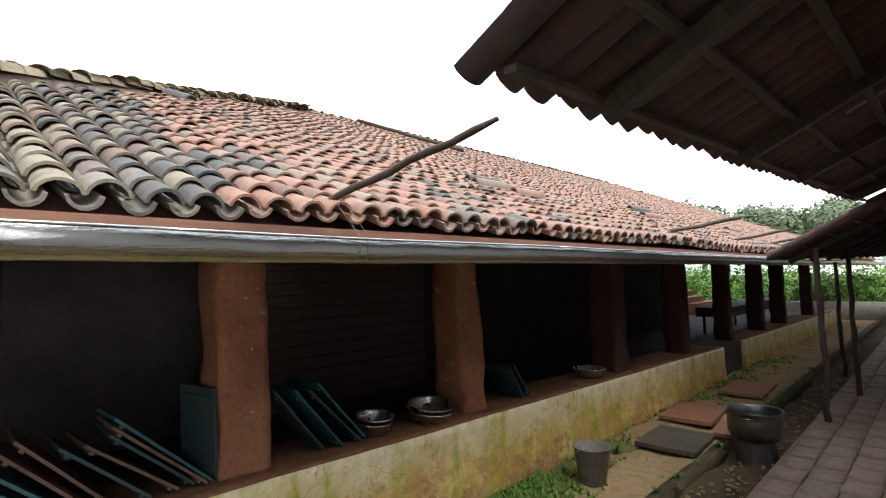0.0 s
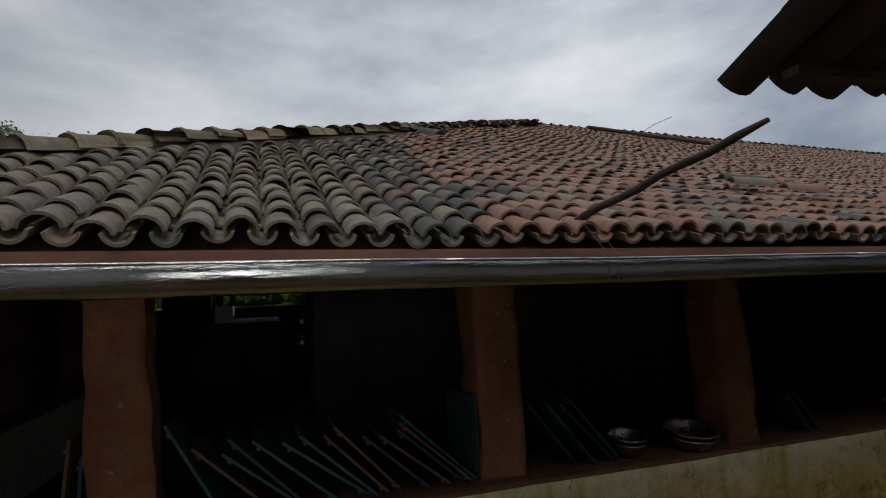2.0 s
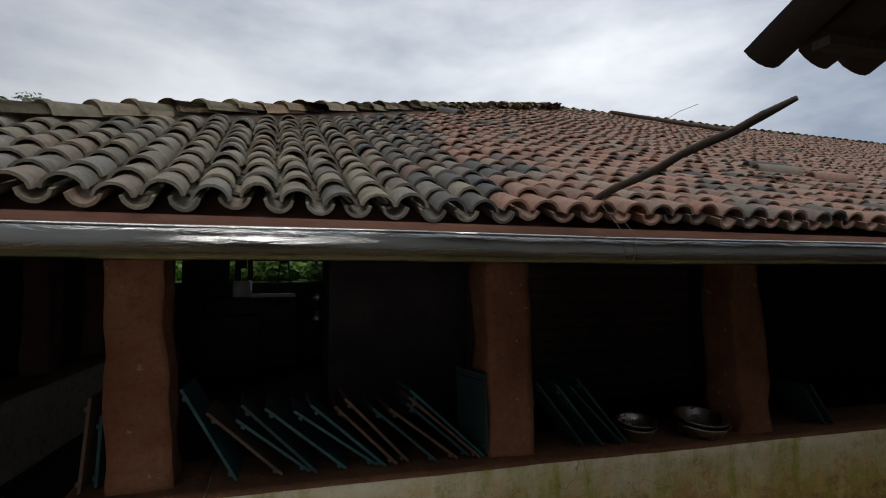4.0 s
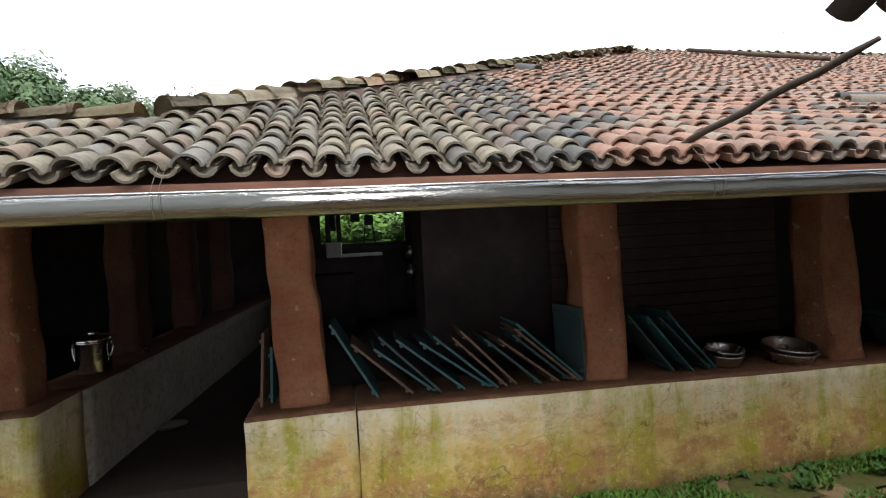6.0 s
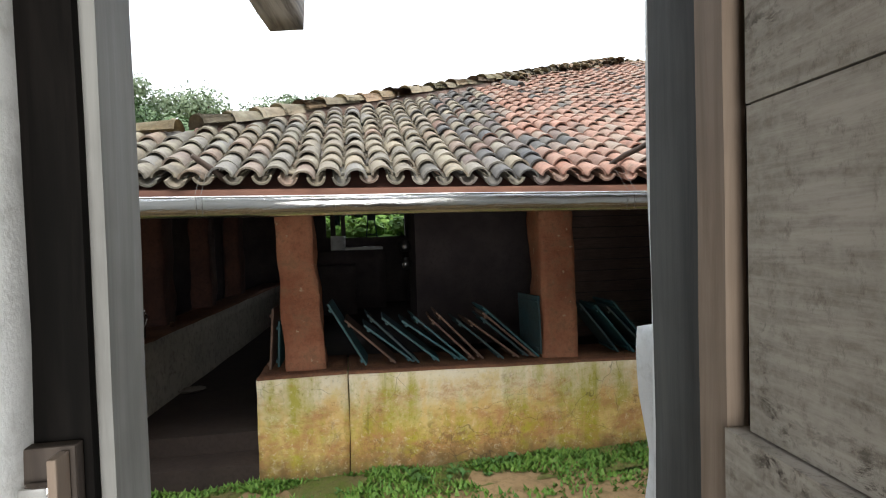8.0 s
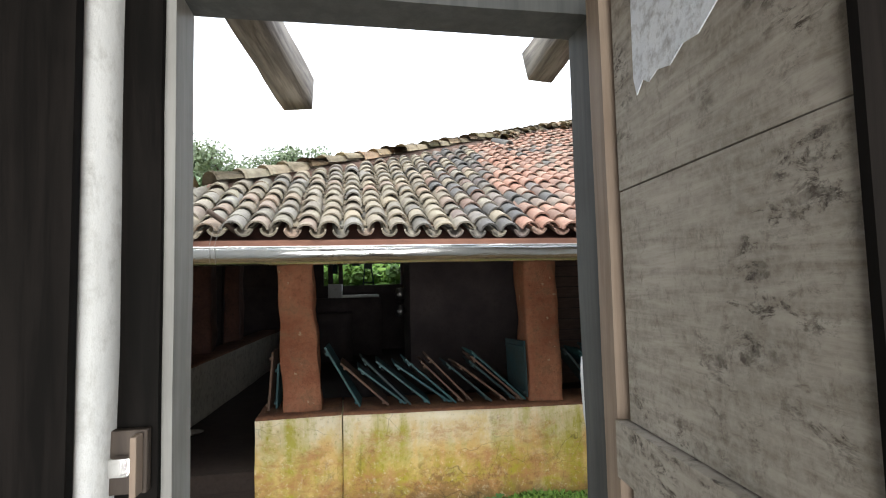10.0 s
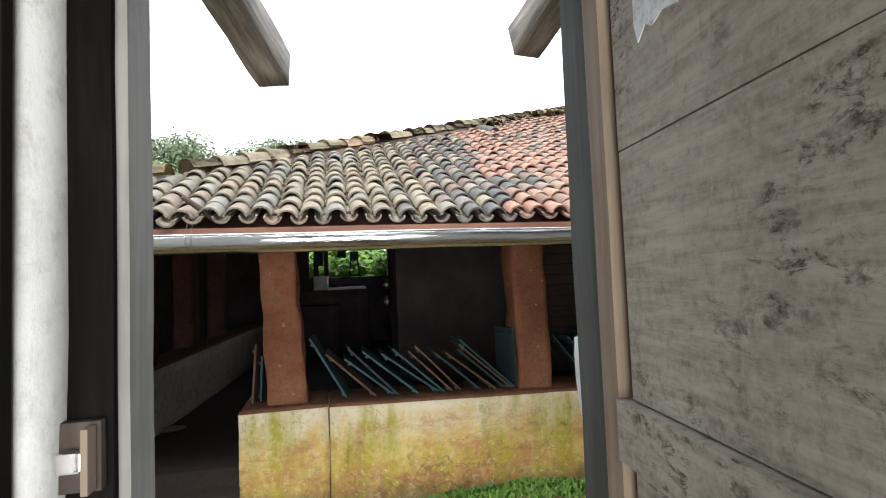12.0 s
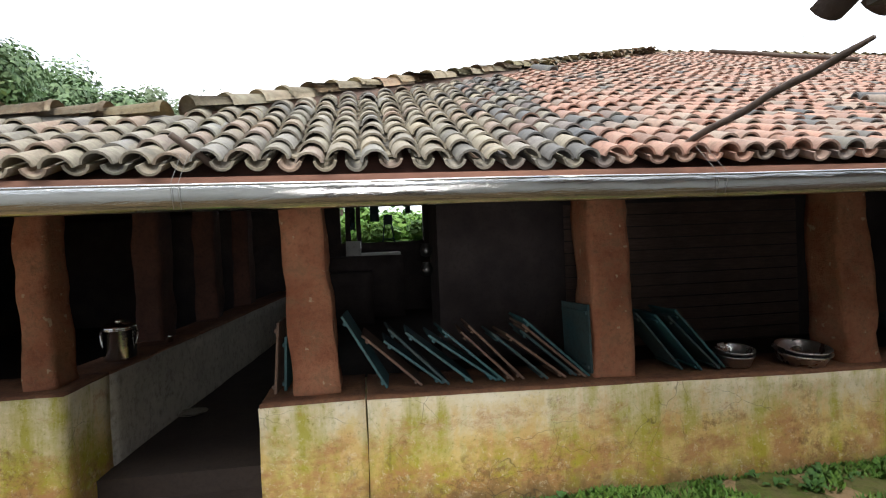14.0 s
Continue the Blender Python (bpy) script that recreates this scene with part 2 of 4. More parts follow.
dark_board = wood("dark_plank_boards", (0.11, 0.078, 0.064), (0.17, 0.115, 0.092), (0.075, 0.058, 0.05), (5, 5, 40), 0.75, world=True)
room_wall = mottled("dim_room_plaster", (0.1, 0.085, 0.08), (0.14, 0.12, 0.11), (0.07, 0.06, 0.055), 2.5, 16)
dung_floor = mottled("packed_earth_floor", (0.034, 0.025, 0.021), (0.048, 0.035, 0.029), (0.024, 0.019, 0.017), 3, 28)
underside = mottled("dark_roof_underside", (0.085, 0.04, 0.03), (0.13, 0.055, 0.04), (0.05, 0.035, 0.03), 3, 18)
wood_dark = wood("dark_old_wood", (0.05, 0.038, 0.03), (0.09, 0.07, 0.055), (0.035, 0.028, 0.022), (30, 30, 2))
# near-black colour standing in for shade on the inner side of the doorway
shade_wood = wood("shade_black_wood", (0.005, 0.0045, 0.004), (0.01, 0.0085, 0.0075), (0.004, 0.004, 0.0035), (30, 30, 2))
wood_grey = wood("grey_painted_wood", (0.2, 0.2, 0.185), (0.27, 0.27, 0.25), (0.14, 0.135, 0.12), (25, 25, 1.5))
pale_paint = mottled("pale_old_paint", (0.72, 0.77, 0.82), (0.8, 0.84, 0.87), (0.25, 0.25, 0.24), 9, 45)
# darker grey than the left jamb, for the right jamb and the lintel
wood_slate = wood("slate_grey_wood", (0.06, 0.064, 0.063), (0.088, 0.092, 0.088), (0.04, 0.04, 0.038), (25, 25, 1.5))
wood_door = wood("dusty_grey_door_board", (0.25, 0.222, 0.18), (0.43, 0.395, 0.335), (0.17, 0.15, 0.12), (5, 2.2, 48), 0.7, 0.95)
wood_stile = wood("brown_door_stile", (0.22, 0.165, 0.12), (0.3, 0.235, 0.175), (0.15, 0.115, 0.09), (30, 30, 1.6))
wood_rafter = wood("weathered_rafter_wood", (0.12, 0.105, 0.088), (0.34, 0.31, 0.26), (0.1, 0.09, 0.075), (28, 3, 28))
wood_pole = wood("bark_brown_pole", (0.055, 0.038, 0.029), (0.1, 0.07, 0.052), (0.036, 0.027, 0.021), (14, 14, 3), world=True)
fascia_wood = wood("reddish_fascia_wood", (0.19, 0.09, 0.06), (0.27, 0.135, 0.09), (0.1, 0.055, 0.04), (2, 20, 20), world=True)
teal = mottled("worn_teal_paint", (0.016, 0.062, 0.07), (0.03, 0.11, 0.12), (0.018, 0.03, 0.03), 5, 30, 0.55, 0.2, 0.003, spec=0.4)
stool_brown = mottled("bare_brown_wood", (0.1, 0.06, 0.042), (0.15, 0.092, 0.064), (0.05, 0.033, 0.026), 5, 30, 0.7, 0.2, 0.003)
stool_dark = mottled("dark_teal_mottle", (0.025, 0.06, 0.066), (0.04, 0.055, 0.055), (0.02, 0.026, 0.024), 5, 30, 0.7, 0.2, 0.003)
earth = mottled("damp_earth", (0.27, 0.185, 0.1), (0.36, 0.25, 0.14), (0.13, 0.11, 0.045), 1.3, 11, 0.9, 0.7, 0.03)
drain_earth = mottled("wet_drain_earth", (0.075, 0.06, 0.032), (0.13, 0.085, 0.05), (0.05, 0.065, 0.02), 2.4, 16, 0.85, 0.9, 0.03)
moss_ground = mottled("mossy_soil", (0.12, 0.17, 0.03), (0.18, 0.15, 0.07), (0.08, 0.085, 0.03), 5, 26, 0.95, 0.9, 0.03)
wet_stone = mottled("wet_paving_stone", (0.27, 0.19, 0.14), (0.35, 0.25, 0.185), (0.13, 0.095, 0.07), 2.2, 24, 0.72, 0.35, 0.006, spec=0.3)
slab_red = mottled("red_slab_stone", (0.25, 0.11, 0.065), (0.3, 0.15, 0.095), (0.14, 0.08, 0.055), 3, 22, 0.6)
slab_dark = mottled("dark_slab_stone", (0.07, 0.06, 0.05), (0.1, 0.085, 0.07), (0.05, 0.045, 0.035), 3, 22, 0.55)
grass = mottled("grass_floor", (0.06, 0.13, 0.02), (0.1, 0.19, 0.035), (0.05, 0.06, 0.02), 0.7, 12, 0.95)
step_brick = mottled("orange_brick_step", (0.42, 0.2, 0.11), (0.48, 0.26, 0.15), (0.28, 0.15, 0.1), 2, 18)


def metal(name, tint, r0, r1, scale=(1, 1, 1), s=6.0):
    a = Mat(name, 0.2, 1.0)
    n = a.noise(s, 5, 0.65, a.where(True, scale), 0.8)
    a.color(a.mix(a.ramp(n, [(0.35, 0.0), (0.7, 1.0)]), tint, tuple(v * 0.78 for v in tint)))
    a.rough(a.ramp(n, [(0.3, r0), (0.75, r1)])).bump(n, 0.3, 0.012)
    return a.m


zinc = metal("bright_galvanised_sheet", (0.53, 0.53, 0.51), 0.07, 0.2, (1.5, 9, 9), 3)
steel = metal("polished_steel", (0.75, 0.74, 0.72), 0.12, 0.25)
brushed = metal("brushed_steel", (0.78, 0.77, 0.75), 0.22, 0.38)
old_zinc = mottled("old_dull_zinc", (0.13, 0.12, 0.105), (0.19, 0.175, 0.15), (0.07, 0.065, 0.055), 6, 30, 0.6, 0.2, 0.003, spec=0.5)
dull_alu = metal("sooty_aluminium", (0.2, 0.195, 0.19), 0.3, 0.5)
wire_mat = metal("thin_wire", (0.3, 0.3, 0.28), 0.3, 0.5)


def leaf_material(name, c1, c2):
    a = Mat(name, 0.6, spec=0.3)
    a.color(a.mix(a.rand(True), c1, c2))
    return a.m


# tree leaves lightened: distance haze is mixed into these two colours
leaf_hazy = leaf_material("hazy_tree_leaf", (0.09, 0.15, 0.07), (0.15, 0.22, 0.1))
leaf_far = leaf_material("hazy_distant_leaf", (0.13, 0.18, 0.1), (0.19, 0.24, 0.14))
leaf_bright = leaf_material("garden_leaf", (0.06, 0.16, 0.02), (0.16, 0.28, 0.05))
weed_leaf = leaf_material("weed_leaf", (0.05, 0.13, 0.03), (0.1, 0.2, 0.06))


# ---- building helpers ----
def mesh_of(name, bm, material, smooth=False):
    me = bpy.data.meshes.new(name)
    bm.normal_update()
    bm.to_mesh(me)
    bm.free()
    me.materials.append(material)
    if smooth:
        me.polygons.foreach_set("use_smooth", [True] * len(me.polygons))
    return me


def part(name, bm, material, parent, label="", smooth=False, at=None):
    ob = new(name, mesh_of(name, bm, material, smooth))
    ob.parent = parent
    if at is not None:
        ob.matrix_basis = at
    return tagged(ob, label) if label else ob


def thing(name, label, category, at=(0, 0, 0), rz=0, group=""):
    ob = new(name)
    ob.matrix_basis = pose(*at, 0, 0, rz)
    return tagged(ob, label, category, group)


def structure(name, bm, material, label, category, smooth=False):
    return tagged(new(name, mesh_of(name, bm, material, smooth)), label, category, kind="structure")


def box(x0, x1, y0, y1, z0, z1, bevel=0.0, bm=None):
    own = bmesh.new()
    bmesh.ops.create_cube(own, size=1, matrix=Matrix.Translation(((x0 + x1) / 2, (y0 + y1) / 2, (z0 + z1) / 2)) @ Matrix.Diagonal((x1 - x0, y1 - y0, z1 - z0, 1)))
    if bevel:
        bmesh.ops.bevel(own, geom=own.edges[:], offset=bevel, segments=2, affect="EDGES", profile=0.6)
    if bm is None:
        return own
    me = bpy.data.meshes.new("tmp")
    own.to_mesh(me)
    own.free()
    bm.from_mesh(me)
    bpy.data.meshes.remove(me)
    return bm


def rough_box(x0, x1, y0, y1, z0, z1, step=0.08, amp=0.012, freq=2.5, bevel=0.015, seed=0.0, taper=0.0):
    """A box cut into a grid and made uneven, like hand-laid plaster."""
    bm = bmesh.new()
    nx, ny, nz = (max(1, min(200, round((b - a) / step))) for a, b in ((x0, x1), (y0, y1), (z0, z1)))
    verts = {}

    def v(i, j, k):
        if (i, j, k) not in verts:
            verts[i, j, k] = bm.verts.new((x0 + (x1 - x0) * i / nx, y0 + (y1 - y0) * j / ny, z0 + (z1 - z0) * k / nz))
        return verts[i, j, k]

    for i in range(nx):
        for k in range(nz):
            bm.faces.new((v(i, 0, k), v(i + 1, 0, k), v(i + 1, 0, k + 1), v(i, 0, k + 1)))
            bm.faces.new((v(i, ny, k), v(i, ny, k + 1), v(i + 1, ny, k + 1), v(i + 1, ny, k)))
    for j in range(ny):
        for k in range(nz):
            bm.faces.new((v(0, j, k), v(0, j, k + 1), v(0, j + 1, k + 1), v(0, j + 1, k)))
            bm.faces.new((v(nx, j, k), v(nx, j + 1, k), v(nx, j + 1, k + 1), v(nx, j, k + 1)))
    for i in range(nx):
        for j in range(ny):
            bm.faces.new((v(i, j, nz), v(i + 1, j, nz), v(i + 1, j + 1, nz), v(i, j + 1, nz)))
            bm.faces.new((v(i, j, 0), v(i, j + 1, 0), v(i + 1, j + 1, 0), v(i + 1, j, 0)))
    if bevel:
        sharp = [e for e in bm.edges if len(e.link_faces) == 2 and e.calc_face_angle(0) > 1]
        bmesh.ops.bevel(bm, geom=sharp, offset=bevel, segments=2, affect="EDGES", profile=0.5)
    cx, cy = (x0 + x1) / 2, (y0 + y1) / 2
    for w in bm.verts:
        p = Vector(w.co) * freq + Vector((seed, seed * 1.7, 0))
        f = 1 - taper * (w.co.z - z0) / (z1 - z0)
        w.co.x = cx + (w.co.x - cx) * f
        w.co.y = cy + (w.co.y - cy) * f
        w.co += Vector((noise.noise(p), noise.noise(p + Vector((9, 0, 0))), 0.5 * noise.noise(p + Vector((0, 9, 0))))) * amp
        w.co += Vector((noise.noise(p * 4), noise.noise(p * 4 + Vector((5, 0, 0))), 0)) * amp * 0.25
    return bm


def tube(points, radii, sides=8, bm=None, cap=True):
    """A round rod along points, with a radius at each."""
    bm = bm or bmesh.new()
    rings = []
    pts = [Vector(p) for p in points]
    for i, p in enumerate(pts):
        d = (pts[min(i + 1, len(pts) - 1)] - pts[max(i - 1, 0)]).normalized()
        a = d.cross(Vector((0.31, 0.22, 0.93)) if abs(d.z) < 0.9 else Vector((1, 0, 0))).normalized()
        b = d.cross(a)
        r = radii[i] if isinstance(radii, (list, tuple)) else radii
        rings.append([bm.verts.new(p + r * (math.cos(q) * a + math.sin(q) * b)) for q in (2 * math.pi * s / sides for s in range(sides))])
    for r0, r1 in zip(rings, rings[1:]):
        for s in range(sides):
            bm.faces.new((r0[s], r0[(s + 1) % sides], r1[(s + 1) % sides], r1[s]))
    if cap:
        bm.faces.new(rings[0][::-1])
        bm.faces.new(rings[-1])
    bmesh.ops.recalc_face_normals(bm, faces=bm.faces[:])
    return bm


def lathe(profile, sides=28):
    """A turned body from (radius, height) pairs."""
    bm = bmesh.new()
    rings = [[bm.verts.new((r * math.cos(2 * math.pi * s / sides), r * math.sin(2 * math.pi * s / sides), z)) for s in range(sides)] for r, z in profile]
    for r0, r1 in zip(rings, rings[1:]):
        for s in range(sides):
            bm.faces.new((r0[s], r0[(s + 1) % sides], r1[(s + 1) % sides], r1[s]))
    bm.faces.new(rings[0][::-1])
    bm.faces.new(rings[-1])
    return bm


def sheet(x0, x1, y0, y1, z, step, amp, freq, seed=0.0, thick=0.0):
    bm = bmesh.new()
    nx, ny = max(1, round((x1 - x0) / step)), max(1, round((y1 - y0) / step))
    g = [[bm.verts.new((x0 + (x1 - x0) * i / nx, y0 + (y1 - y0) * j / ny, z + amp * noise.noise(Vector((x0 + (x1 - x0) * i / nx, y0 + (y1 - y0) * j / ny, seed)) * freq))) for j in range(ny + 1)] for i in range(nx + 1)]
    for i in range(nx):
        for j in range(ny):
            bm.faces.new((g[i][j], g[i + 1][j], g[i + 1][j + 1], g[i][j + 1]))
    return bm


def bent(a, b, n, wob, seed):
    a, b = Vector(a), Vector(b)
    return [a.lerp(b, i / n) + wob * Vector((noise.noise(Vector((i * 0.55, seed, 0))), noise.noise(Vector((i * 0.55, seed, 5))), noise.noise(Vector((i * 0.55, seed, 9))))) * (0 < i < n) for i in range(n + 1)]


def slab_poly(corners, thick):
    """A flat plate over the corners, thick metres deep below them."""
    bm = bmesh.new()
    top = [bm.verts.new(c) for c in corners]
    bot = [bm.verts.new(Vector(c) - Vector((0, 0, thick))) for c in corners]
    bm.faces.new(top)
    bm.faces.new(bot[::-1])
    n = len(corners)
    for i in range(n):
        bm.faces.new((top[i], bot[i], bot[(i + 1) % n], top[(i + 1) % n]))
    bmesh.ops.recalc_face_normals(bm, faces=bm.faces[:])
    return bm


# ---- ground ----
structure("ground", sheet(-150, 200, -150, 220, -0.17, 10, 0.0, 1), earth, "wide ground of damp brown earth", "ground")
structure("courtyard_soil", sheet(-9, 30, -1.06, 0.35, 0.0, 0.12, 0.05, 2.2), earth, "damp uneven earth strip along the mossy parapet", "ground", True)
structure("kerb", rough_box(-9, 30, -1.1, -0.99, -0.2, 0.02, 0.16, 0.035, 2.4, 0.02, 12.0), drain_earth, "crumbling mossy earth edge of the drain", "kerb", True)
structure("drain_bed", sheet(-9, 30, -1.72, -1.04, -0.1, 0.1, 0.08, 2.6, 4.0), drain_earth, "shallow earth drain beside the paving", "ground", True)
pavement = structure("pavement", box(-9, 30, -3.6, -1.62, -0.2, 0.035), earth, "earth bed under the worn paving stones", "pavement")
structure("threshold_floor", rough_box(-6, 1.02, -2.96, -2.0, -0.1, 0.1, 0.25, 0.01), earth, "low earth step in front of the doorway", "ground")
# moss strip by the parapet foot
bm = bmesh.new()
rng = random.Random(5)
for i in range(17000):
    x = rng.uniform(-2.2, 4.6) if rng.random() < 0.85 else rng.uniform(4.6, 14)
    y = -abs(rng.gauss(0.0, 0.3)) - 0.005
    if noise.noise(Vector((x * 1.6, y * 3.5, 3))) < -0.12 and y < -0.05:
        continue
    z = 0.01 + 0.05 * noise.noise(Vector((x, y, 0)) * 2.2)
    a, h, w = rng.uniform(0, 6.28), rng.uniform(0.015, 0.05), rng.uniform(0.008, 0.02)
    d = Vector((math.cos(a), math.sin(a), 0))
    n = Vector((-d.y, d.x, 0))
    p = Vector((x, y, z))
    q = [bm.verts.new(p - n * w), bm.verts.new(p + n * w), bm.verts.new(p + d * h * 0.8 + Vector((0, 0, h)))]
    bm.faces.new(q)
tagged(new("moss_tuft", mesh_of("moss_tuft", bm, leaf_bright)), "bright green moss and short grass at the wall foot", "moss", kind="stuff")
structure("moss_bed", sheet(-2.2, 6.0, -0.42, 0.02, 0.006, 0.06, 0.05, 3.0, 2.0), moss_ground, "mossy soil along the foot of the parapet", "ground", True)

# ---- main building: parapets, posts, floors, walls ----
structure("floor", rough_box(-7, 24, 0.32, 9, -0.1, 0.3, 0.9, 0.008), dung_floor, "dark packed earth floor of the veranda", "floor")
structure("step_1", rough_box(-1.86, -0.62, 0.03, 0.34, -0.05, 0.15, 0.12, 0.01), dung_floor, "low dark earth step in the parapet gap", "step")


def parapet(name, x0, x1, zl, zr, y0, y1, seed, label):
    bm = rough_box(x0, x1, y0, y1, -0.1, 1.0, 0.09, 0.012, 2.2, 0.02, seed)
    for v in bm.verts:
        t = (v.co.x - x0) / (x1 - x0)
        top = zl + (zr - zl) * t
        v.co.z = -0.1 + (v.co.z + 0.1) / 1.1 * (top + 0.1)
        if v.co.y < (y0 + y1) / 2:
            v.co.y -= 0.05 * max(0.0, 0.35 - v.co.z)
    wall = structure(name, bm, limewash_moss, label, "parapet wall", True)
    bm = rough_box(x0 + 0.005, x1 - 0.005, y0 + 0.01, y1 + 0.01, 0.0, 0.03, 0.07, 0.008, 5, 0.008, seed + 3)
    for v in bm.verts:
        v.co.z += zl + (zr - zl) * (v.co.x - x0) / (x1 - x0) - 0.012
    ledge = new("ledge", mesh_of("ledge", bm, sill_mud, True))
    ledge.parent = wall
    ledge["label"] = "worn brown mud ledge on top"
    return wall


parapet("wall_parapet_1", -0.68, 0.0, 0.79, 0.79, 0.01, 0.62, 1.0, "low limewashed wall end stained yellow and green")
parapet("wall_parapet_2", 0.004, 10.45, 0.79, 0.56, -0.004, 0.6, 2.0, "low limewashed parapet with moss stains and cracks")
parapet("wall_parapet_3", 11.8, 23.5, 0.56, 0.42, -0.004, 0.6, 3.0, "low mossy limewashed parapet past the gap")
parapet("wall_parapet_4", -8.5, -1.81, 0.96, 0.96, 0.0, 0.55, 4.0, "low limewashed parapet, green with moss below")
structure("gap_plinth", rough_box(10.46, 11.79, 0.08, 0.6, -0.1, 0.575, 0.12, 0.012, 2.4, 0.02, 7.0), dark_wall, "dark plinth set back in the parapet gap", "plinth", True)
bm = rough_box(-2.22, -1.81, 0.56, 7.0, 0.2, 0.955, 0.12, 0.012, 2.0, 0.02, 6.0)
bmesh.ops.transform(bm, matrix=Matrix.Translation((-1.81, 0.5, 0)) @ Matrix.Rotation(radians(-4), 4, "Z") @ Matrix.Translation((1.81, -0.5, 0)), verts=bm.verts[:])
wall_passage = structure("wall_passage", bm, grey_plaster, "grey plastered low wall running along the passage", "low wall", True)

bm = rough_box(-2.215, -1.815, 0.57, 6.99, 0.948, 0.972, 0.12, 0.006, 4.0, 0.006, 16.0)
bmesh.ops.transform(bm, matrix=Matrix.Translation((-1.81, 0.5, 0)) @ Matrix.Rotation(radians(-4), 4, "Z") @ Matrix.Translation((1.81, -0.5, 0)), verts=bm.verts[:])
part("ledge", bm, sill_mud, wall_passage, "worn brown mud ledge on top", True)


def mud_pillar(x0, x1, y0, y1, z0, z1, seed, lean=0.0, coat=None):
    bm = rough_box(-(x1 - x0) / 2, (x1 - x0) / 2, -(y1 - y0) / 2, (y1 - y0) / 2, 0, z1 - z0, 0.05, 0.026, 4.2, 0.018, seed, 0.12)
    for v in bm.verts:
        v.co.x += lean * v.co.z
    ob = new("pillar", mesh_of("pillar", bm, coat or mud, True))
    ob.matrix_basis = pose((x0 + x1) / 2, (y0 + y1) / 2, z0)
    tagged(ob, "hand-shaped red mud plastered pillar standing on the parapet", "pillar", "pillars along the parapet")
    return ob


mud_pillar(-0.47, -0.165, 0.17, 0.47, 0.79, 2.55, 3.0, -0.06)
mud_pillar(1.67, 1.98, 0.14, 0.48, 0.75, 2.5, 11.0, -0.02)
mud_pillar(3.76, 4.06, 0.14, 0.48, 0.69, 2.5, 17.0, -0.04)
# far pillars take the mud colour with shade painted in
mud_pillar(6.62, 6.98, 0.14, 0.5, 0.63, 2.5, 23.0, 0.0, shaded_mud)
mud_pillar(8.98, 9.27, 0.14, 0.46, 0.57, 2.5, 29.0, 0.0, shaded_mud)
mud_pillar(11.38, 11.64, 0.14, 0.44, 0.575, 2.5, 31.0, 0.0, shaded_mud)
mud_pillar(13.8, 14.1, 0.14, 0.46, 0.52, 2.5, 37.0, 0.0, shaded_mud)
mud_pillar(16.0, 16.28, 0.14, 0.46, 0.49, 2.5, 41.0, 0.0, shaded_mud)
mud_pillar(19.78, 20.05, 0.14, 0.46, 0.44, 2.5, 43.0, 0.0, shaded_mud)
mud_pillar(-2.12, -1.94, 0.15, 0.4, 0.95, 2.55, 47.0, -0.02)
# passage pillars, shade painted into their mud as well
mud_pillar(-2.18, -1.93, 1.85, 2.2, 0.945, 2.6, 53.0, 0.0, shaded_mud)
mud_pillar(-2.1, -1.85, 3.3, 3.65, 0.945, 2.58, 59.0, 0.0, shaded_mud)
mud_pillar(-2.02, -1.77, 4.8, 5.15, 0.945, 2.6, 61.0, 0.0, shaded_mud)

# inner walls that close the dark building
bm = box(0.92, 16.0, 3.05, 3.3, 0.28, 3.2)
structure("wall_back", bm, dark_wall, "dark plaster wall at the back of the veranda", "wall")
wall_boards = thing("board_partition", "dark plank partition against the back wall", "partition", (2.6, 3.045, 0.3))
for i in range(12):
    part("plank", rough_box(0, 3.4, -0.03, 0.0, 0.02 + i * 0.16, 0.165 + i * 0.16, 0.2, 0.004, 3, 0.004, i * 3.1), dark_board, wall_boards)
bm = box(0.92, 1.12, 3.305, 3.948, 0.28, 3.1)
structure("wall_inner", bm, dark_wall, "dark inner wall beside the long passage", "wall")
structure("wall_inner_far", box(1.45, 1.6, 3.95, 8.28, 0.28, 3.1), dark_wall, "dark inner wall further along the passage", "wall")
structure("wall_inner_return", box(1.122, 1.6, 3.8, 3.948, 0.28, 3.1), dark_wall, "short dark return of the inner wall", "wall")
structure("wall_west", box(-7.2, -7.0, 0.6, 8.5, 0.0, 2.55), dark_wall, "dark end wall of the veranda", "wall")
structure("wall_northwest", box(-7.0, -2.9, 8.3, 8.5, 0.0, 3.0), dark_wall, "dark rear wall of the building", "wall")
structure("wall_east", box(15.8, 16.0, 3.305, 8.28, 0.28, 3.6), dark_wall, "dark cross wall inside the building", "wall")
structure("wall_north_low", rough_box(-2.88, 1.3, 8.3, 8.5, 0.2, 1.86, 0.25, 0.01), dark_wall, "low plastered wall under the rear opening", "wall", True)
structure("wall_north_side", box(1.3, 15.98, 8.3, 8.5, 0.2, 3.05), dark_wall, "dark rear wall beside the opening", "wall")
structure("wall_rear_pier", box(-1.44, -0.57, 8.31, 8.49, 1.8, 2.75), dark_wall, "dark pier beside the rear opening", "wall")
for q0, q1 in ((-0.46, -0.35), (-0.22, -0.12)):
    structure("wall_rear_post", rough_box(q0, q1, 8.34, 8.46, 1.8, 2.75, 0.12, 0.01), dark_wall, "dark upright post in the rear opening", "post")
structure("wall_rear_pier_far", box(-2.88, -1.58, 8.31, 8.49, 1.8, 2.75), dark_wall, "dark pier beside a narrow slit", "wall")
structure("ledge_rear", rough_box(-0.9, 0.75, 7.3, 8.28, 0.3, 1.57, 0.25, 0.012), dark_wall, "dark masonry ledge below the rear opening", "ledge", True)
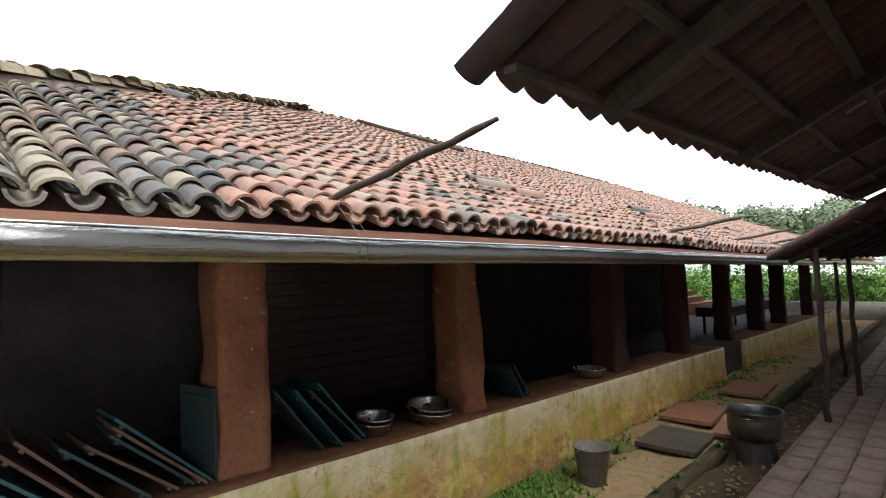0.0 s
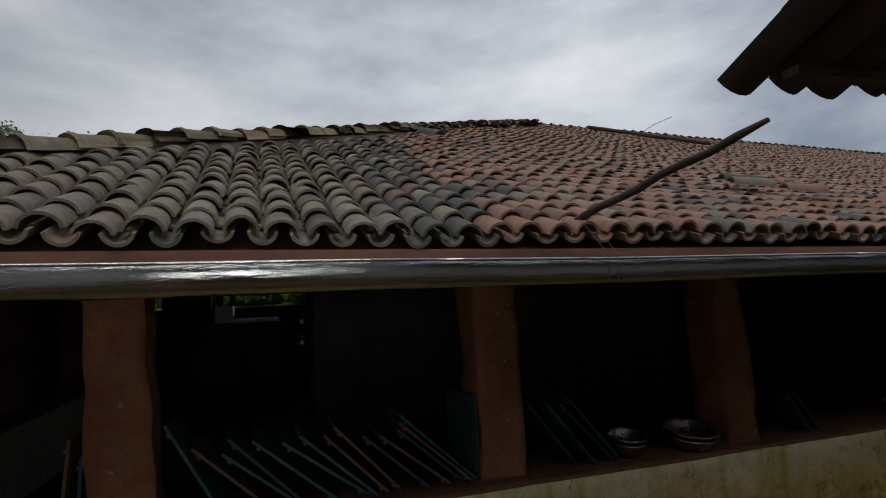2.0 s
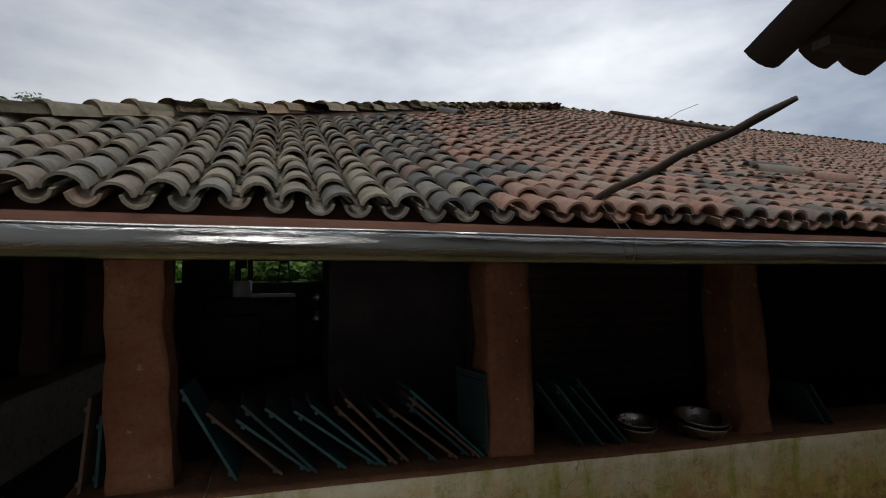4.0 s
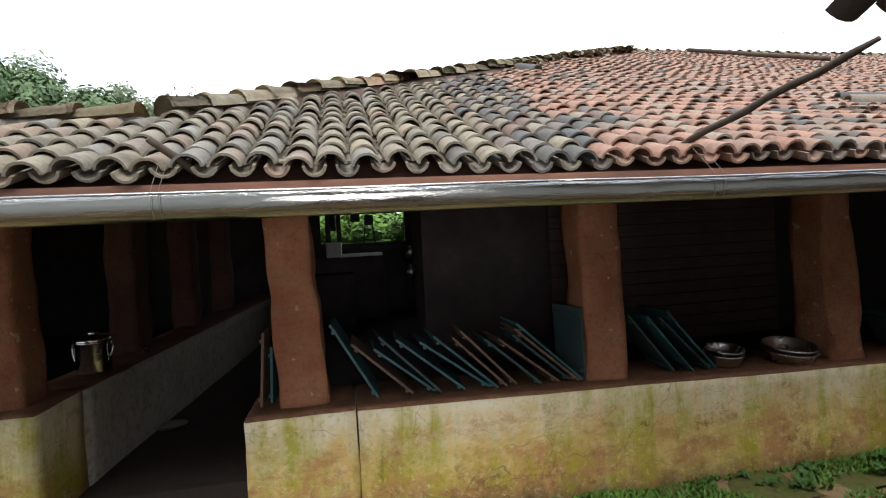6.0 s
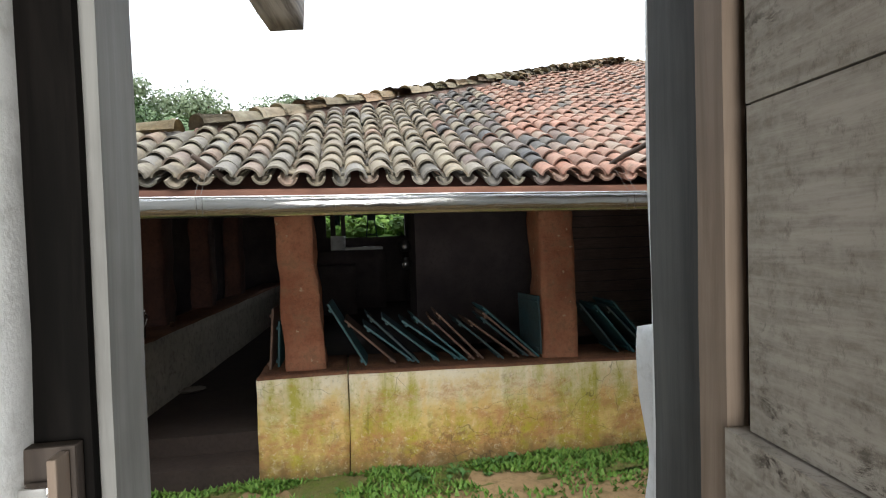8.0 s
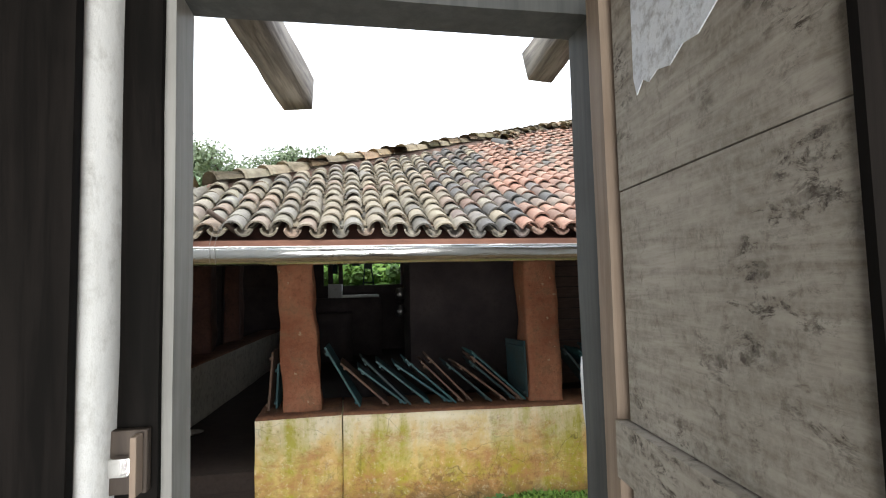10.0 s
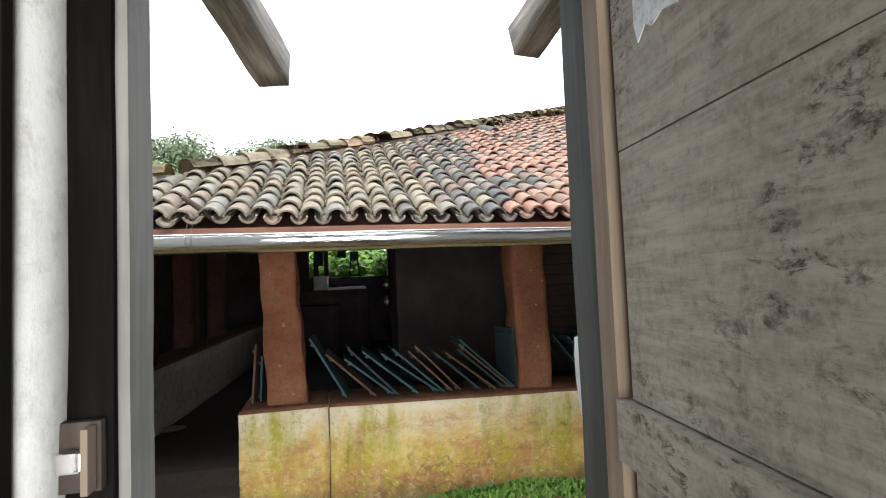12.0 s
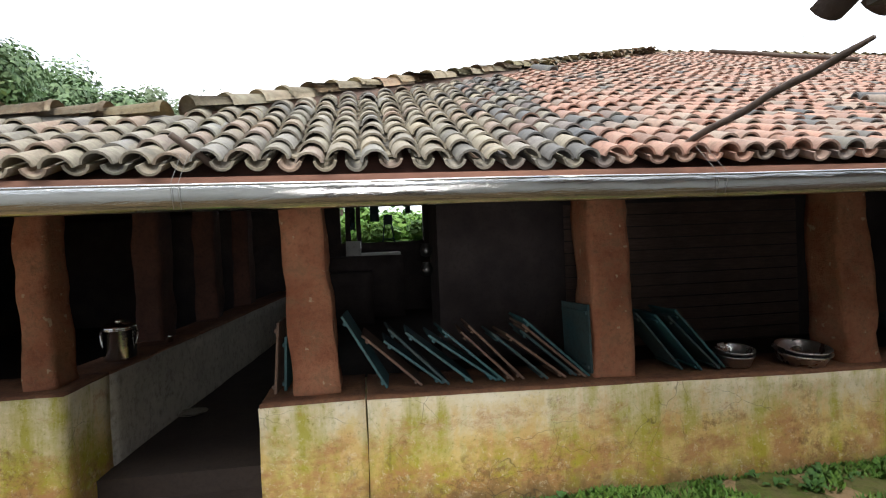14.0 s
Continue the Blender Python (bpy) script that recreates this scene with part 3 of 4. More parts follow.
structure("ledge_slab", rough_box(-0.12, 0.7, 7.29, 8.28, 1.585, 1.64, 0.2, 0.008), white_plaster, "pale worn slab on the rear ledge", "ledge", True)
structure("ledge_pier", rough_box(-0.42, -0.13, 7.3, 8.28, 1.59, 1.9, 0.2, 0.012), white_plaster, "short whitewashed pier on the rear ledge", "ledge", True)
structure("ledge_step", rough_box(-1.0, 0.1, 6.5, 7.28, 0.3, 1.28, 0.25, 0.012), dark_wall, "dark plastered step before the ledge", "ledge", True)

# ---- roof ----
Y0, Z0, SLOPE = -0.9, 2.212, 0.44
HIPX, HIPY, RIDGEY, WINGY = -1.05, 0.13, 7.1, 0.02


def roof_z(x, y):
    sag = 0.035 * noise.noise(Vector((x * 0.45, y * 0.6, 7.0)))
    return Z0 + SLOPE * (y - Y0) + sag


def roof_top(x):
    """How far back the front slope reaches at x."""
    if x < HIPX:
        return WINGY
    if x < 6.3:
        return HIPY + (x - HIPX) * (RIDGEY - HIPY) / (6.3 - HIPX)
    if x < 21:
        return RIDGEY
    return RIDGEY - (x - 21) * (RIDGEY - Y0) / 6.5


deck = [(-9, Y0 + 0.06), (27.3, Y0 + 0.06), (21, RIDGEY), (6.3, RIDGEY), (HIPX, HIPY), (-9, HIPY)]
structure("roof_deck", slab_poly([(x, y, Z0 + SLOPE * (y - Y0) - 0.075) for x, y in deck], 0.03), underside, "dark battens and boards under the roof tiles", "roof")
zr = Z0 + SLOPE * (RIDGEY - Y0) - 0.075
zb = zr - SLOPE * 2.1
structure("roof_rear", slab_poly([(6.3, RIDGEY, zr), (21, RIDGEY, zr), (23, 9.2, zb), (6.3, 9.2, zb)], 0.04), underside, "rear slope of the tiled roof", "roof")
structure("roof_corner", slab_poly([(6.3, RIDGEY, zr), (6.3, 9.2, zb), (-1.0, 9.2, 2.75)], 0.04), underside, "rear corner of the tiled roof", "roof")
zh = Z0 + SLOPE * (HIPY - Y0) - 0.075
structure("roof_side", slab_poly([(HIPX, HIPY, zh), (6.3, RIDGEY, zr), (-1.0, 9.2, 2.75)], 0.04), underside, "side slope of the tiled roof beyond the hip", "roof")
structure("roof_wing", slab_poly([(-9, HIPY, zh), (HIPX, HIPY, zh), (-1.0, 9.2, 2.75), (-9, 9.2, 2.45)], 0.04), underside, "low roof of the side wing behind the ridge", "roof")
structure("roof_beam", rough_box(-8.5, 24, 0.2, 0.4, 2.4, 2.49, 0.4, 0.012), wood_dark, "dark wall plate beam over the pillars", "beam")

PITCH, LEN, EXPO = 0.154, 0.36, 0.195
UP = Vector((0, 1, SLOPE)).normalized()
NRM = Vector((0, -SLOPE, 1)).normalized()


def tile_geometry(kind, seed):
    """One half-round clay tile: its vertices across x, along y (up-slope) and z (off the roof), and its faces."""
    rng = random.Random(seed)
    verts, faces = [], []
    seg = 7
    for r_out, inner in ((0.0, False), (0.0125, True)):
        for y in (0.0, LEN):
            t = y / LEN
            rad = (0.071 - 0.013 * t if kind == "cover" else 0.057 + 0.003 * t) - r_out
            for s in range(seg + 1):
                a = math.pi * (0.05 + 0.9 * s / seg)
                x, z = -rad * math.cos(a), rad * math.sin(a) * (0.94 if kind == "cover" else 0.98)
                if kind == "pan":
                    z = -z
                verts.append((x * (1 + rng.uniform(-0.02, 0.02)), y, z))
    n = seg + 1
    for s in range(seg):
        faces.append((s, s + 1, n + s + 1, n + s))
        faces.append((2 * n + s, 3 * n + s, 3 * n + s + 1, 2 * n + s + 1))
        faces.append((s, 2 * n + s, 2 * n + s + 1, s + 1))
        faces.append((n + s, n + s + 1, 3 * n + s + 1, 3 * n + s))
    faces += [(0, n, 3 * n, 2 * n), (seg, 2 * n + seg, 3 * n + seg, n + seg)]
    if kind == "pan":
        faces = [f[::-1] for f in faces]
    return verts, faces


GEO = {(k, i): tile_geometry(k, i) for k in ("cover", "pan") for i in range(4)}


def tile_pose(x, y, kind, rng):
    lift = 0.008 if kind == "cover" else 0.03
    tilt = 0.07 + rng.uniform(-0.012, 0.02)
    p = Vector((x + rng.uniform(-0.009, 0.009), y, roof_z(x, y))) + NRM * (lift + rng.uniform(-0.004, 0.006))
    yaw = rng.gauss(0, 0.035)
    side = Vector((1, 0, 0))
    rot = Matrix((side, UP, NRM)).transposed().to_4x4()
    return Matrix.Translation(p) @ rot @ Matrix.Rotation(yaw, 4, "Z") @ Matrix.Rotation(-tilt, 4, "X") @ Matrix.Diagonal((rng.uniform(0.95, 1.05), rng.uniform(0.97, 1.04), rng.uniform(0.92, 1.1), 1))


def tile_zone(x, y, rng):
    edge = 1.32 + 0.12 * (y - Y0) + 0.12 * noise.noise(Vector((x * 2, y * 1.5, 0)))
    if x < edge - 0.62:
        return "grey" if rng.random() < 0.994 else "red"
    if x < edge:
        return "dusk" if rng.random() < 0.55 else "grey"
    near = max(0.0, 1 - (y - Y0) / 1.4)
    return "red" if rng.random() < 0.94 - 0.16 * near else "dusk"


front_roof = tagged(new("roof_front"), "sloping roof of half-round country tiles, grey and terracotta", "roof", kind="structure")
TILE_OBJ = {"grey": tile_grey_o, "red": tile_red_o, "dusk": tile_dusk_o}
TILE_FIELD = {"grey": tile_grey_i, "red": tile_red_i, "dusk": tile_dusk_i}
tile_meshes = {}
for (kind, i), (vs, fs) in GEO.items():
    for zone, mt in TILE_OBJ.items():
        me = bpy.data.meshes.new(kind + "_tile")
        me.from_pydata(vs, [], fs)
        me.materials.append(mt)
        me.polygons.foreach_set("use_smooth", [True] * len(me.polygons))
        me.set_sharp_from_angle(angle=0.75)
        tile_meshes[kind, i, zone] = me
bulk = {z: ([], []) for z in TILE_OBJ}
single = []
rng = random.Random(11)
cols = int((27.2 + 8.9) / PITCH)
for c in range(cols):
    xc = -8.9 + c * PITCH
    drift = rng.uniform(-0.02, 0.02)
    for kind, x in (("pan", xc), ("cover", xc + PITCH / 2)):
        top = roof_top(x)
        row = 0
        y = Y0 + drift + (-0.012 if kind == "cover" else -0.03) + rng.uniform(-0.015, 0.015)
        while y < top - 0.1:
            if not (y + LEN * 0.65 > top + 0.05):
                zone = tile_zone(x, y, rng)
                m = tile_pose(x, y, kind, rng)
                i = rng.randrange(4)
                if -1.7 < x < 3.0 and row < 5:
                    single.append((kind, i, zone, m))
                else:
                    vs, fs = bulk[zone]
                    n0 = len(vs)
                    gv, gf = GEO[kind, i]
                    vs.extend((m @ Vector(v))[:] for v in gv)
                    fs.extend(tuple(n0 + q for q in f) for f in gf)
            y += EXPO * 0.914 * (1 + rng.uniform(-0.06, 0.06))
            row += 1
for zone, (vs, fs) in bulk.items():
    me = bpy.data.meshes.new("roof_tiles")
    me.from_pydata(vs, [], fs)
    me.materials.append(TILE_FIELD[zone])
    me.polygons.foreach_set("use_smooth", [True] * len(me.polygons))
    me.set_sharp_from_angle(angle=0.75)
    ob = new("roof_tiles", me)
    ob.parent = front_roof
    tagged(ob, {"grey": "lichen-grey half-round roof tiles", "red": "terracotta half-round roof tiles", "dusk": "blackened half-round roof tiles"}[zone], kind="stuff")
for kind, i, zone, m in single:
    ob = new(kind + "_tile", tile_meshes[kind, i, zone])
    ob.parent = front_roof
    ob.matrix_basis = m

# ridge and hip caps


def cap_mesh():
    bm = bmesh.new()
    seg, L = 8, 0.42
    rings = []
    for y, r in ((0.0, 0.105), (0.025, 0.112), (0.045, 0.1), (L, 0.072)):
        rings.append([bm.verts.new((-r * math.cos(math.pi * s / seg), y, r * 0.8 * math.sin(math.pi * s / seg))) for s in range(seg + 1)])
    for a, b in zip(rings, rings[1:]):
        for s in range(seg):
            bm.faces.new((a[s], a[s + 1], b[s + 1], b[s]))
    bmesh.ops.solidify(bm, geom=bm.faces[:], thickness=0.014)
    bmesh.ops.recalc_face_normals(bm, faces=bm.faces[:])
    return mesh_of("ridge_tile", bm, tile_ridge, True)


cap = cap_mesh()
rng = random.Random(3)


def cap_line(a, b, step=0.26, off=0.0, size=1.0):
    a, b = Vector(a), Vector(b)
    part("ridge_mortar", tube(bent(a - Vector((0, 0, 0.05)), b - Vector((0, 0, 0.05)), 30, 0.03, a.x), 0.1, 8), tile_dusk_o, front_roof, "crumbling mortar bed", True)
    d = (b - a).normalized()
    side = d.cross(Vector((0, 0, 1))).normalized()
    rot = Matrix((side, d, side.cross(d))).transposed().to_4x4()
    for i in range(int((b - a).length / step)):
        p = a + d * (i * step)
        ob = new("ridge_tile", cap)
        ob.parent = front_roof
        ob.matrix_basis = Matrix.Translation(p + Vector((rng.uniform(-0.02, 0.02), rng.uniform(-0.02, 0.02), 0.03 + off + rng.uniform(-0.01, 0.01)))) @ rot @ pose(0, 0, 0, (-6 if size == 1.0 else -2.5) + rng.uniform(-1.5, 1.5), rng.uniform(-6, 6), rng.uniform(-3, 3)) @ Matrix.Diagonal((size, size, size, 1))


RZ = Z0 + SLOPE * (RIDGEY - Y0)
HZ = Z0 + SLOPE * (HIPY - Y0)
WZ = Z0 + SLOPE * (WINGY - Y0)
cap_line((HIPX - 0.1, WINGY + 0.05, WZ + 0.02), (-8.9, WINGY, WZ), 0.32, 0.01, 1.15)
cap_line((HIPX, HIPY, HZ), (6.2, RIDGEY - 0.05, RZ), 0.25, 0.025, 1.12)
cap_line((6.2, RIDGEY, RZ), (21, RIDGEY, RZ))
cap_line((27.2, Y0 + 0.3, Z0 + 0.15), (21, RIDGEY, RZ))
# mossy pile of broken caps along the upper hip
for i in range(80):
    t = rng.uniform(0.42, 1.0)
    ob = new("ridge_tile", cap)
    ob.parent = front_roof
    ob.matrix_basis = pose(HIPX + (6.3 - HIPX) * t + rng.uniform(-0.1, 0.2), HIPY + (RIDGEY - HIPY) * t - rng.uniform(0.0, 0.3), HZ + (RZ - HZ) * t + rng.uniform(-0.06, 0.03), rng.uniform(8, 24), rng.uniform(-10, 10), rng.uniform(-50, 0)) @ Matrix.Diagonal((0.7, 0.7, 0.8, 1))

# fascia under the tiles
structure("fascia", rough_box(-8.9, 27, -0.93, -0.895, 2.06, 2.15, 0.5, 0.006, 1.5, 0.004), fascia_wood, "reddish weathered wooden board under the eave tiles", "fascia")

# loose tiles lying on the roof
for x, y, rz, zone in ((4.25, 0.05, 78, "red"), (4.55, -0.15, 80, "red"), (4.3, 0.16, 74, "dusk"), (7.2, -0.2, 80, "red"), (7.6, 0.1, 70, "dusk"), (2.2, 2.2, 20, "dusk"), (10.4, -0.3, 75, "red")):
    ob = new("loose_tile", tile_meshes["cover", 1, zone])
    ob.matrix_basis = Matrix.Translation(Vector((x, y, roof_z(x, y))) + NRM * 0.115) @ Matrix((Vector((1, 0, 0)), UP, NRM)).transposed().to_4x4() @ pose(0, 0, 0, 0, 0, rz)
    tagged(ob, "loose half-round clay tile lying across the roof", "roof tile", "loose tiles on the roof")


def stick(name, label, pts, radii, mat=None):
    base = Vector(pts[0])
    ob = new(name, mesh_of(name, tube([Vector(p) - base for p in pts], radii, 9), mat or wood_pole, True))
    ob.matrix_basis = Matrix.Translation(base)
    return tagged(ob, label, "pole")


stick("roof_pole", "long dark crooked stick jutting out over the eave", bent((1.765, -0.68, 2.26), (1.92, -1.766, 2.495), 10, 0.012, 1.0), [0.018, 0.019, 0.0175, 0.0185, 0.017, 0.0185, 0.016, 0.0175, 0.0155, 0.016, 0.009])
stick("roof_pole", "short broken stick jutting out of the eave tiles", bent((-0.62, -0.84, 2.2), (-0.79, -0.96, 2.34), 5, 0.012, 2.0), [0.02, 0.02, 0.018, 0.018, 0.017, 0.015])
for x, l in ((6.3, 0.55), (9.0, 0.5), (11.0, 0.6)):
    stick("roof_pole", "thin stick jutting out over the far eave", bent((x, -0.6, 2.36), (x + 0.75, -0.95 - l * 0.55, 2.52), 6, 0.02, x), 0.022)
stick("roof_bamboo", "long brown bamboo lying up the tiled roof", bent((7.2, 6.3, roof_z(7.2, 6.3) + 0.14), (8.6, 4.4, roof_z(8.6, 4.4) + 0.14), 8, 0.03, 4.0), 0.04)
stick("roof_wire", "thin wire standing up from the ridge", [(9.3, 7.2, 5.75), (9.9, 7.2, 6.1), (10.5, 7.2, 6.35)], 0.008, wire_mat)

# gutter
GX0, GX1, GY, GZ, GR = -8.9, 28.0, -1.05, 2.06, 0.078
prof = [(GR * math.cos(a), GR * math.sin(a)) for a in (math.pi * (0.87 + 1.13 * s / 20) for s in range(21))]
gutter = thing("rain_gutter", "long shiny rounded galvanised rain gutter along the eave", "gutter", (0, 0, 0))


def gutter_mesh(x0, x1, grow, n):
    bm = bmesh.new()
    rows = []
    for i in range(n + 1):
        x = x0 + (x1 - x0) * i / n
        dz = 0.006 * noise.noise(Vector((x * 0.8, 1, 0))) + 0.018 * noise.noise(Vector((x * 0.13, 4, 0)))
        rows.append([bm.verts.new((x, GY + grow * py + 0.003 * noise.noise(Vector((x * 3.0, py * 14, 2))), GZ + grow * pz + dz + 0.002 * noise.noise(Vector((x * 4.0, pz * 14, 6))))) for py, pz in prof])
    for a, b in zip(rows, rows[1:]):
        for q in range(len(prof) - 1):
            bm.faces.new((a[q], a[q + 1], b[q + 1], b[q]))
    bmesh.ops.recalc_face_normals(bm, faces=bm.faces[:])
    return bm


gx = GX0
while gx < GX1 - 1:
    part("gutter_length", gutter_mesh(gx, gx + 2.45, 1.0, 34), zinc, gutter, smooth=True)
    part("gutter_inside", gutter_mesh(gx, gx + 2.45, 0.965, 34), zinc, gutter, smooth=True)
    part("gutter_lip", tube([(gx + 2.45 * i / 12, GY + prof[0][0], GZ + prof[0][1] + 0.006 * noise.noise(Vector(((gx + 2.45 * i / 12) * 0.8, 1, 0))) + 0.018 * noise.noise(Vector(((gx + 2.45 * i / 12) * 0.13, 4, 0)))) for i in range(13)], 0.006, 6), zinc, gutter, "rolled bright lip", True)
    gx += 2.45
for x in (-0.74, -0.71, 1.74, 1.79):
    ob = new("tie_wire", mesh_of("tie_wire", tube([(x, -0.98, 2.25), (x + 0.004, -1.132, 2.1), (x + 0.006, -1.138, 2.05), (x + 0.006, -1.11, 1.99)], 0.0011, 5), old_zinc))
    tagged(ob, "thin wire tying the gutter to the eave", "wire", "gutter ties")

# ---- things on the ledge ----
STOOLS = [(0.15, -0.14, 1.33, "T"), (0.39, -0.01, 1.19, "B"), (0.54, 0.14, 1.14, "T"), (0.58, 0.17, 1.23, "D"), (0.75, 0.29, 1.19, "T"), (0.93, 0.45, 1.16, "T"), (0.98, 0.54, 1.20, "T"), (1.05, 0.68, 1.17, "B"), (1.13, 0.74, 1.21, "B"), (1.30, 0.90, 1.15, "D"), (1.44, 1.00, 1.14, "B"), (1.53, 1.12, 1.15, "D"), (1.585, 1.12, 1.2, "B"), (1.62, 1.13, 1.24, "T"), (2.37, 2.02, 1.22, "D"), (2.5, 2.14, 1.21, "T"), (2.66, 2.25, 1.19, "D"), (2.72, 2.31, 1.23, "T"), (4.62, 4.4, 1.05, "D"), (4.74, 4.5, 1.05, "D")]
LOOK = {"T": (teal, "low teal-painted wooden seat board leaning in a row"), "B": (stool_brown, "low bare brown wooden seat board leaning in a row"), "D": (stool_dark, "low dark wooden seat board leaning in a row")}


def seat_board(bx, bz, tx, tz, look_key, depth=0.36, y=0.16, rz=0.0):
    mt, label = LOOK[look_key]
    d = Vector((tx - bx, 0, tz - bz))
    L = d.length
    th = thing("seat_board", label, "stool", (bx, y, bz), rz, "leaning seat boards")
    th.matrix_basis = pose(bx, y, bz, 0, 0, rz) @ pose(0, 0, 0, 0, -math.degrees(math.atan2(d.z, d.x)), 0)
    part("board", rough_box(0, L, 0, depth, -0.008, 0.008, 0.12, 0.003, 4, 0.003, bx), mt, th)
    for q in (0.03, L - 0.07):
        part("cleat", rough_box(q, q + 0.024, 0.015, depth - 0.02, 0.0095, 0.024, 0.12, 0.002, 4, 0.003, bx + q), mt, th)


def ledge_z(x):
    return 0.815 - 0.0222 * max(0.0, x)


for n, (bx, tx, tz, kk) in enumerate(STOOLS):
    seat_board(bx, ledge_z(bx) + 0.012, tx, tz, kk, 0.34, 0.13 + 0.02 * (n % 3), (n * 37 % 7) - 3)
seat_board(1.64, 0.81, 1.625, 1.31, "D", 0.34, 0.14, 12)
seat_board(-0.6, 0.83, -0.565, 1.31, "B", 0.3, 0.17, 0)
seat_board(-0.545, 0.83, -0.53, 1.2, "T", 0.3, 0.24, 0)


def basin(x, y, r, n, tilt=0):
    th = thing("steel_basin", "stack of shallow shiny steel basins on the ledge", "basin", (x, y, ledge_z(x) + 0.01), 0, "steel basins")
    for i in range(n):
        s = r * (1 - 0.05 * i)
        part("basin_bowl", lathe([(s * 0.62, 0.0), (s * 0.78, 0.008), (s * 0.93, 0.08), (s, 0.09), (s * 1.005, 0.097), (s * 0.97, 0.095), (s * 0.9, 0.084), (s * 0.74, 0.014), (s * 0.3, 0.01)], 36), brushed, th, smooth=True, at=pose(0.01 * i, 0, 0.03 * i, tilt, 0, 0))


basin(2.86, 0.26, 0.15, 2, 7)
basin(3.42, 0.22, 0.205, 2, 8)
basin(6.15, 0.25, 0.2, 1)


def milk_can():
    th = thing("milk_can", "polished steel milk can with lid and wire handle", "can", (-1.93, 1.0, 0.98))
    th.scale = (1.45, 1.45, 1.15)
    part("can_body", lathe([(0.074, 0), (0.079, 0.006), (0.081, 0.02), (0.082, 0.2), (0.086, 0.206), (0.086, 0.214), (0.08, 0.218)], 36), steel, th, smooth=True)
    part("lid", lathe([(0.083, 0.214), (0.085, 0.222), (0.078, 0.24), (0.06, 0.25), (0.022, 0.254), (0.018, 0.262), (0.024, 0.272), (0.006, 0.276)], 36), steel, th, "domed lid with a knob", smooth=True)
    for s in (-1, 1):
        part("ear", tube([(s * 0.082, 0, 0.185), (s * 0.096, 0, 0.195), (s * 0.082, 0, 0.207)], 0.006, 6), steel, th, smooth=True)
    pts = [(0.098 * math.cos(q) * (1.12 - 0.12 * abs(math.cos(q))), -0.03 * math.sin(q), 0.195 - 0.17 * math.sin(q)) for q in (math.pi * i / 18 for i in range(19))]
    part("handle", tube(pts, 0.0035, 6), steel, th, "thin bent wire handle", True)


milk_can()
th = thing("steel_cup", "small shiny steel cup on the passage wall", "cup", (-1.83, 1.75, 0.975))
part("cup_body", lathe([(0.022, 0), (0.028, 0.05), (0.03, 0.055), (0.026, 0.053), (0.02, 0.006)], 20), steel, th, smooth=True)
th = thing("steel_plate", "shiny steel plate lying on the dark floor", "plate", (-1.62, 1.62, 0.31))
part("plate_dish", lathe([(0.1, 0), (0.12, 0.004), (0.135, 0.02), (0.13, 0.022), (0.115, 0.008), (0.02, 0.006)], 28), steel, th, smooth=True)
for n, z in enumerate((1.62, 1.36)):
    th = thing("hanging_pot", "dim round metal pot on the inner wall", "pot", (0.83, 3.6, z), 0, "pots on the inner wall")
    part("pot_body", lathe([(0.03, 0), (0.07, 0.02), (0.085, 0.08), (0.07, 0.14), (0.05, 0.16), (0.06, 0.18)], 24), dull_alu, th, smooth=True)

# clothes and a tall stool seen against the rear opening
for x, w, h in ((0.2, 0.2, 0.42), (0.95, 0.13, 0.26), (-0.29, 0.12, 0.6)):
    bm = sheet(-w / 2, w / 2, 0, h, 0, 0.03, 0.03, 9, x)
    bmesh.ops.solidify(bm, geom=bm.faces[:], thickness=0.006)
    ob = new("hanging_cloth", mesh_of("hanging_cloth", bm, stool_dark, True))
    ob.matrix_basis = pose(x, 8.2, 2.75 - h, 90, 0, 0)
    tagged(ob, "dark cloth hanging from a line in the opening", "cloth", "clothes on the line")
stick("clothes_line", "thin line with clothes across the rear opening", [(-0.45, 8.2, 2.7), (0.4, 8.2, 2.755), (1.3, 8.2, 2.75)], 0.006, wire_mat)
th = thing("tall_stool", "dark wooden stool standing on the rear wall", "stool", (0.5, 8.4, 1.86))
part("seat", box(-0.1, 0.1, -0.09, 0.09, 0.4, 0.62, 0.02), stool_dark, th)
for sx in (-1, 1):
    for sy in (-1, 1):
        part("leg", tube([(sx * 0.13, sy * 0.085, 0.0), (sx * 0.08, sy * 0.07, 0.41)], 0.014, 6), stool_dark, th)
part("stretcher", box(-0.11, 0.11, -0.012, 0.012, 0.06, 0.08), stool_dark, th)

# ---- the house with the doorway ----
FLOOR = 0.3
XL, XR = -0.362, 0.78
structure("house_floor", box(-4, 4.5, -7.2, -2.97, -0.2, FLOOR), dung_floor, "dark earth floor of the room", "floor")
structure("wall_house_left", rough_box(-4, XL, -3.345, -2.93, 0.0, 3.0, 0.16, 0.012, 2, 0.03, 1.0), white_plaster, "thick whitewashed wall beside the doorway", "wall", True)
structure("wall_house_right", rough_box(0.757, 4.5, -3.45, -2.955, 0.0, 3.0, 0.16, 0.012, 2, 0.03, 5.0), white_plaster, "thick whitewashed wall beside the doorway", "wall", True)
structure("wall_house_bulge", rough_box(0.79, 1.02, -3.05, -2.85, 0.0, 1.61, 0.06, 0.03, 5, 0.035, 8.0), white_plaster, "thicker rounded whitewashed foot of the wall", "wall", True)
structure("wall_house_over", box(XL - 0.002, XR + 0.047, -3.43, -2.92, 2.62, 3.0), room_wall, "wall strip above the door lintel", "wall")
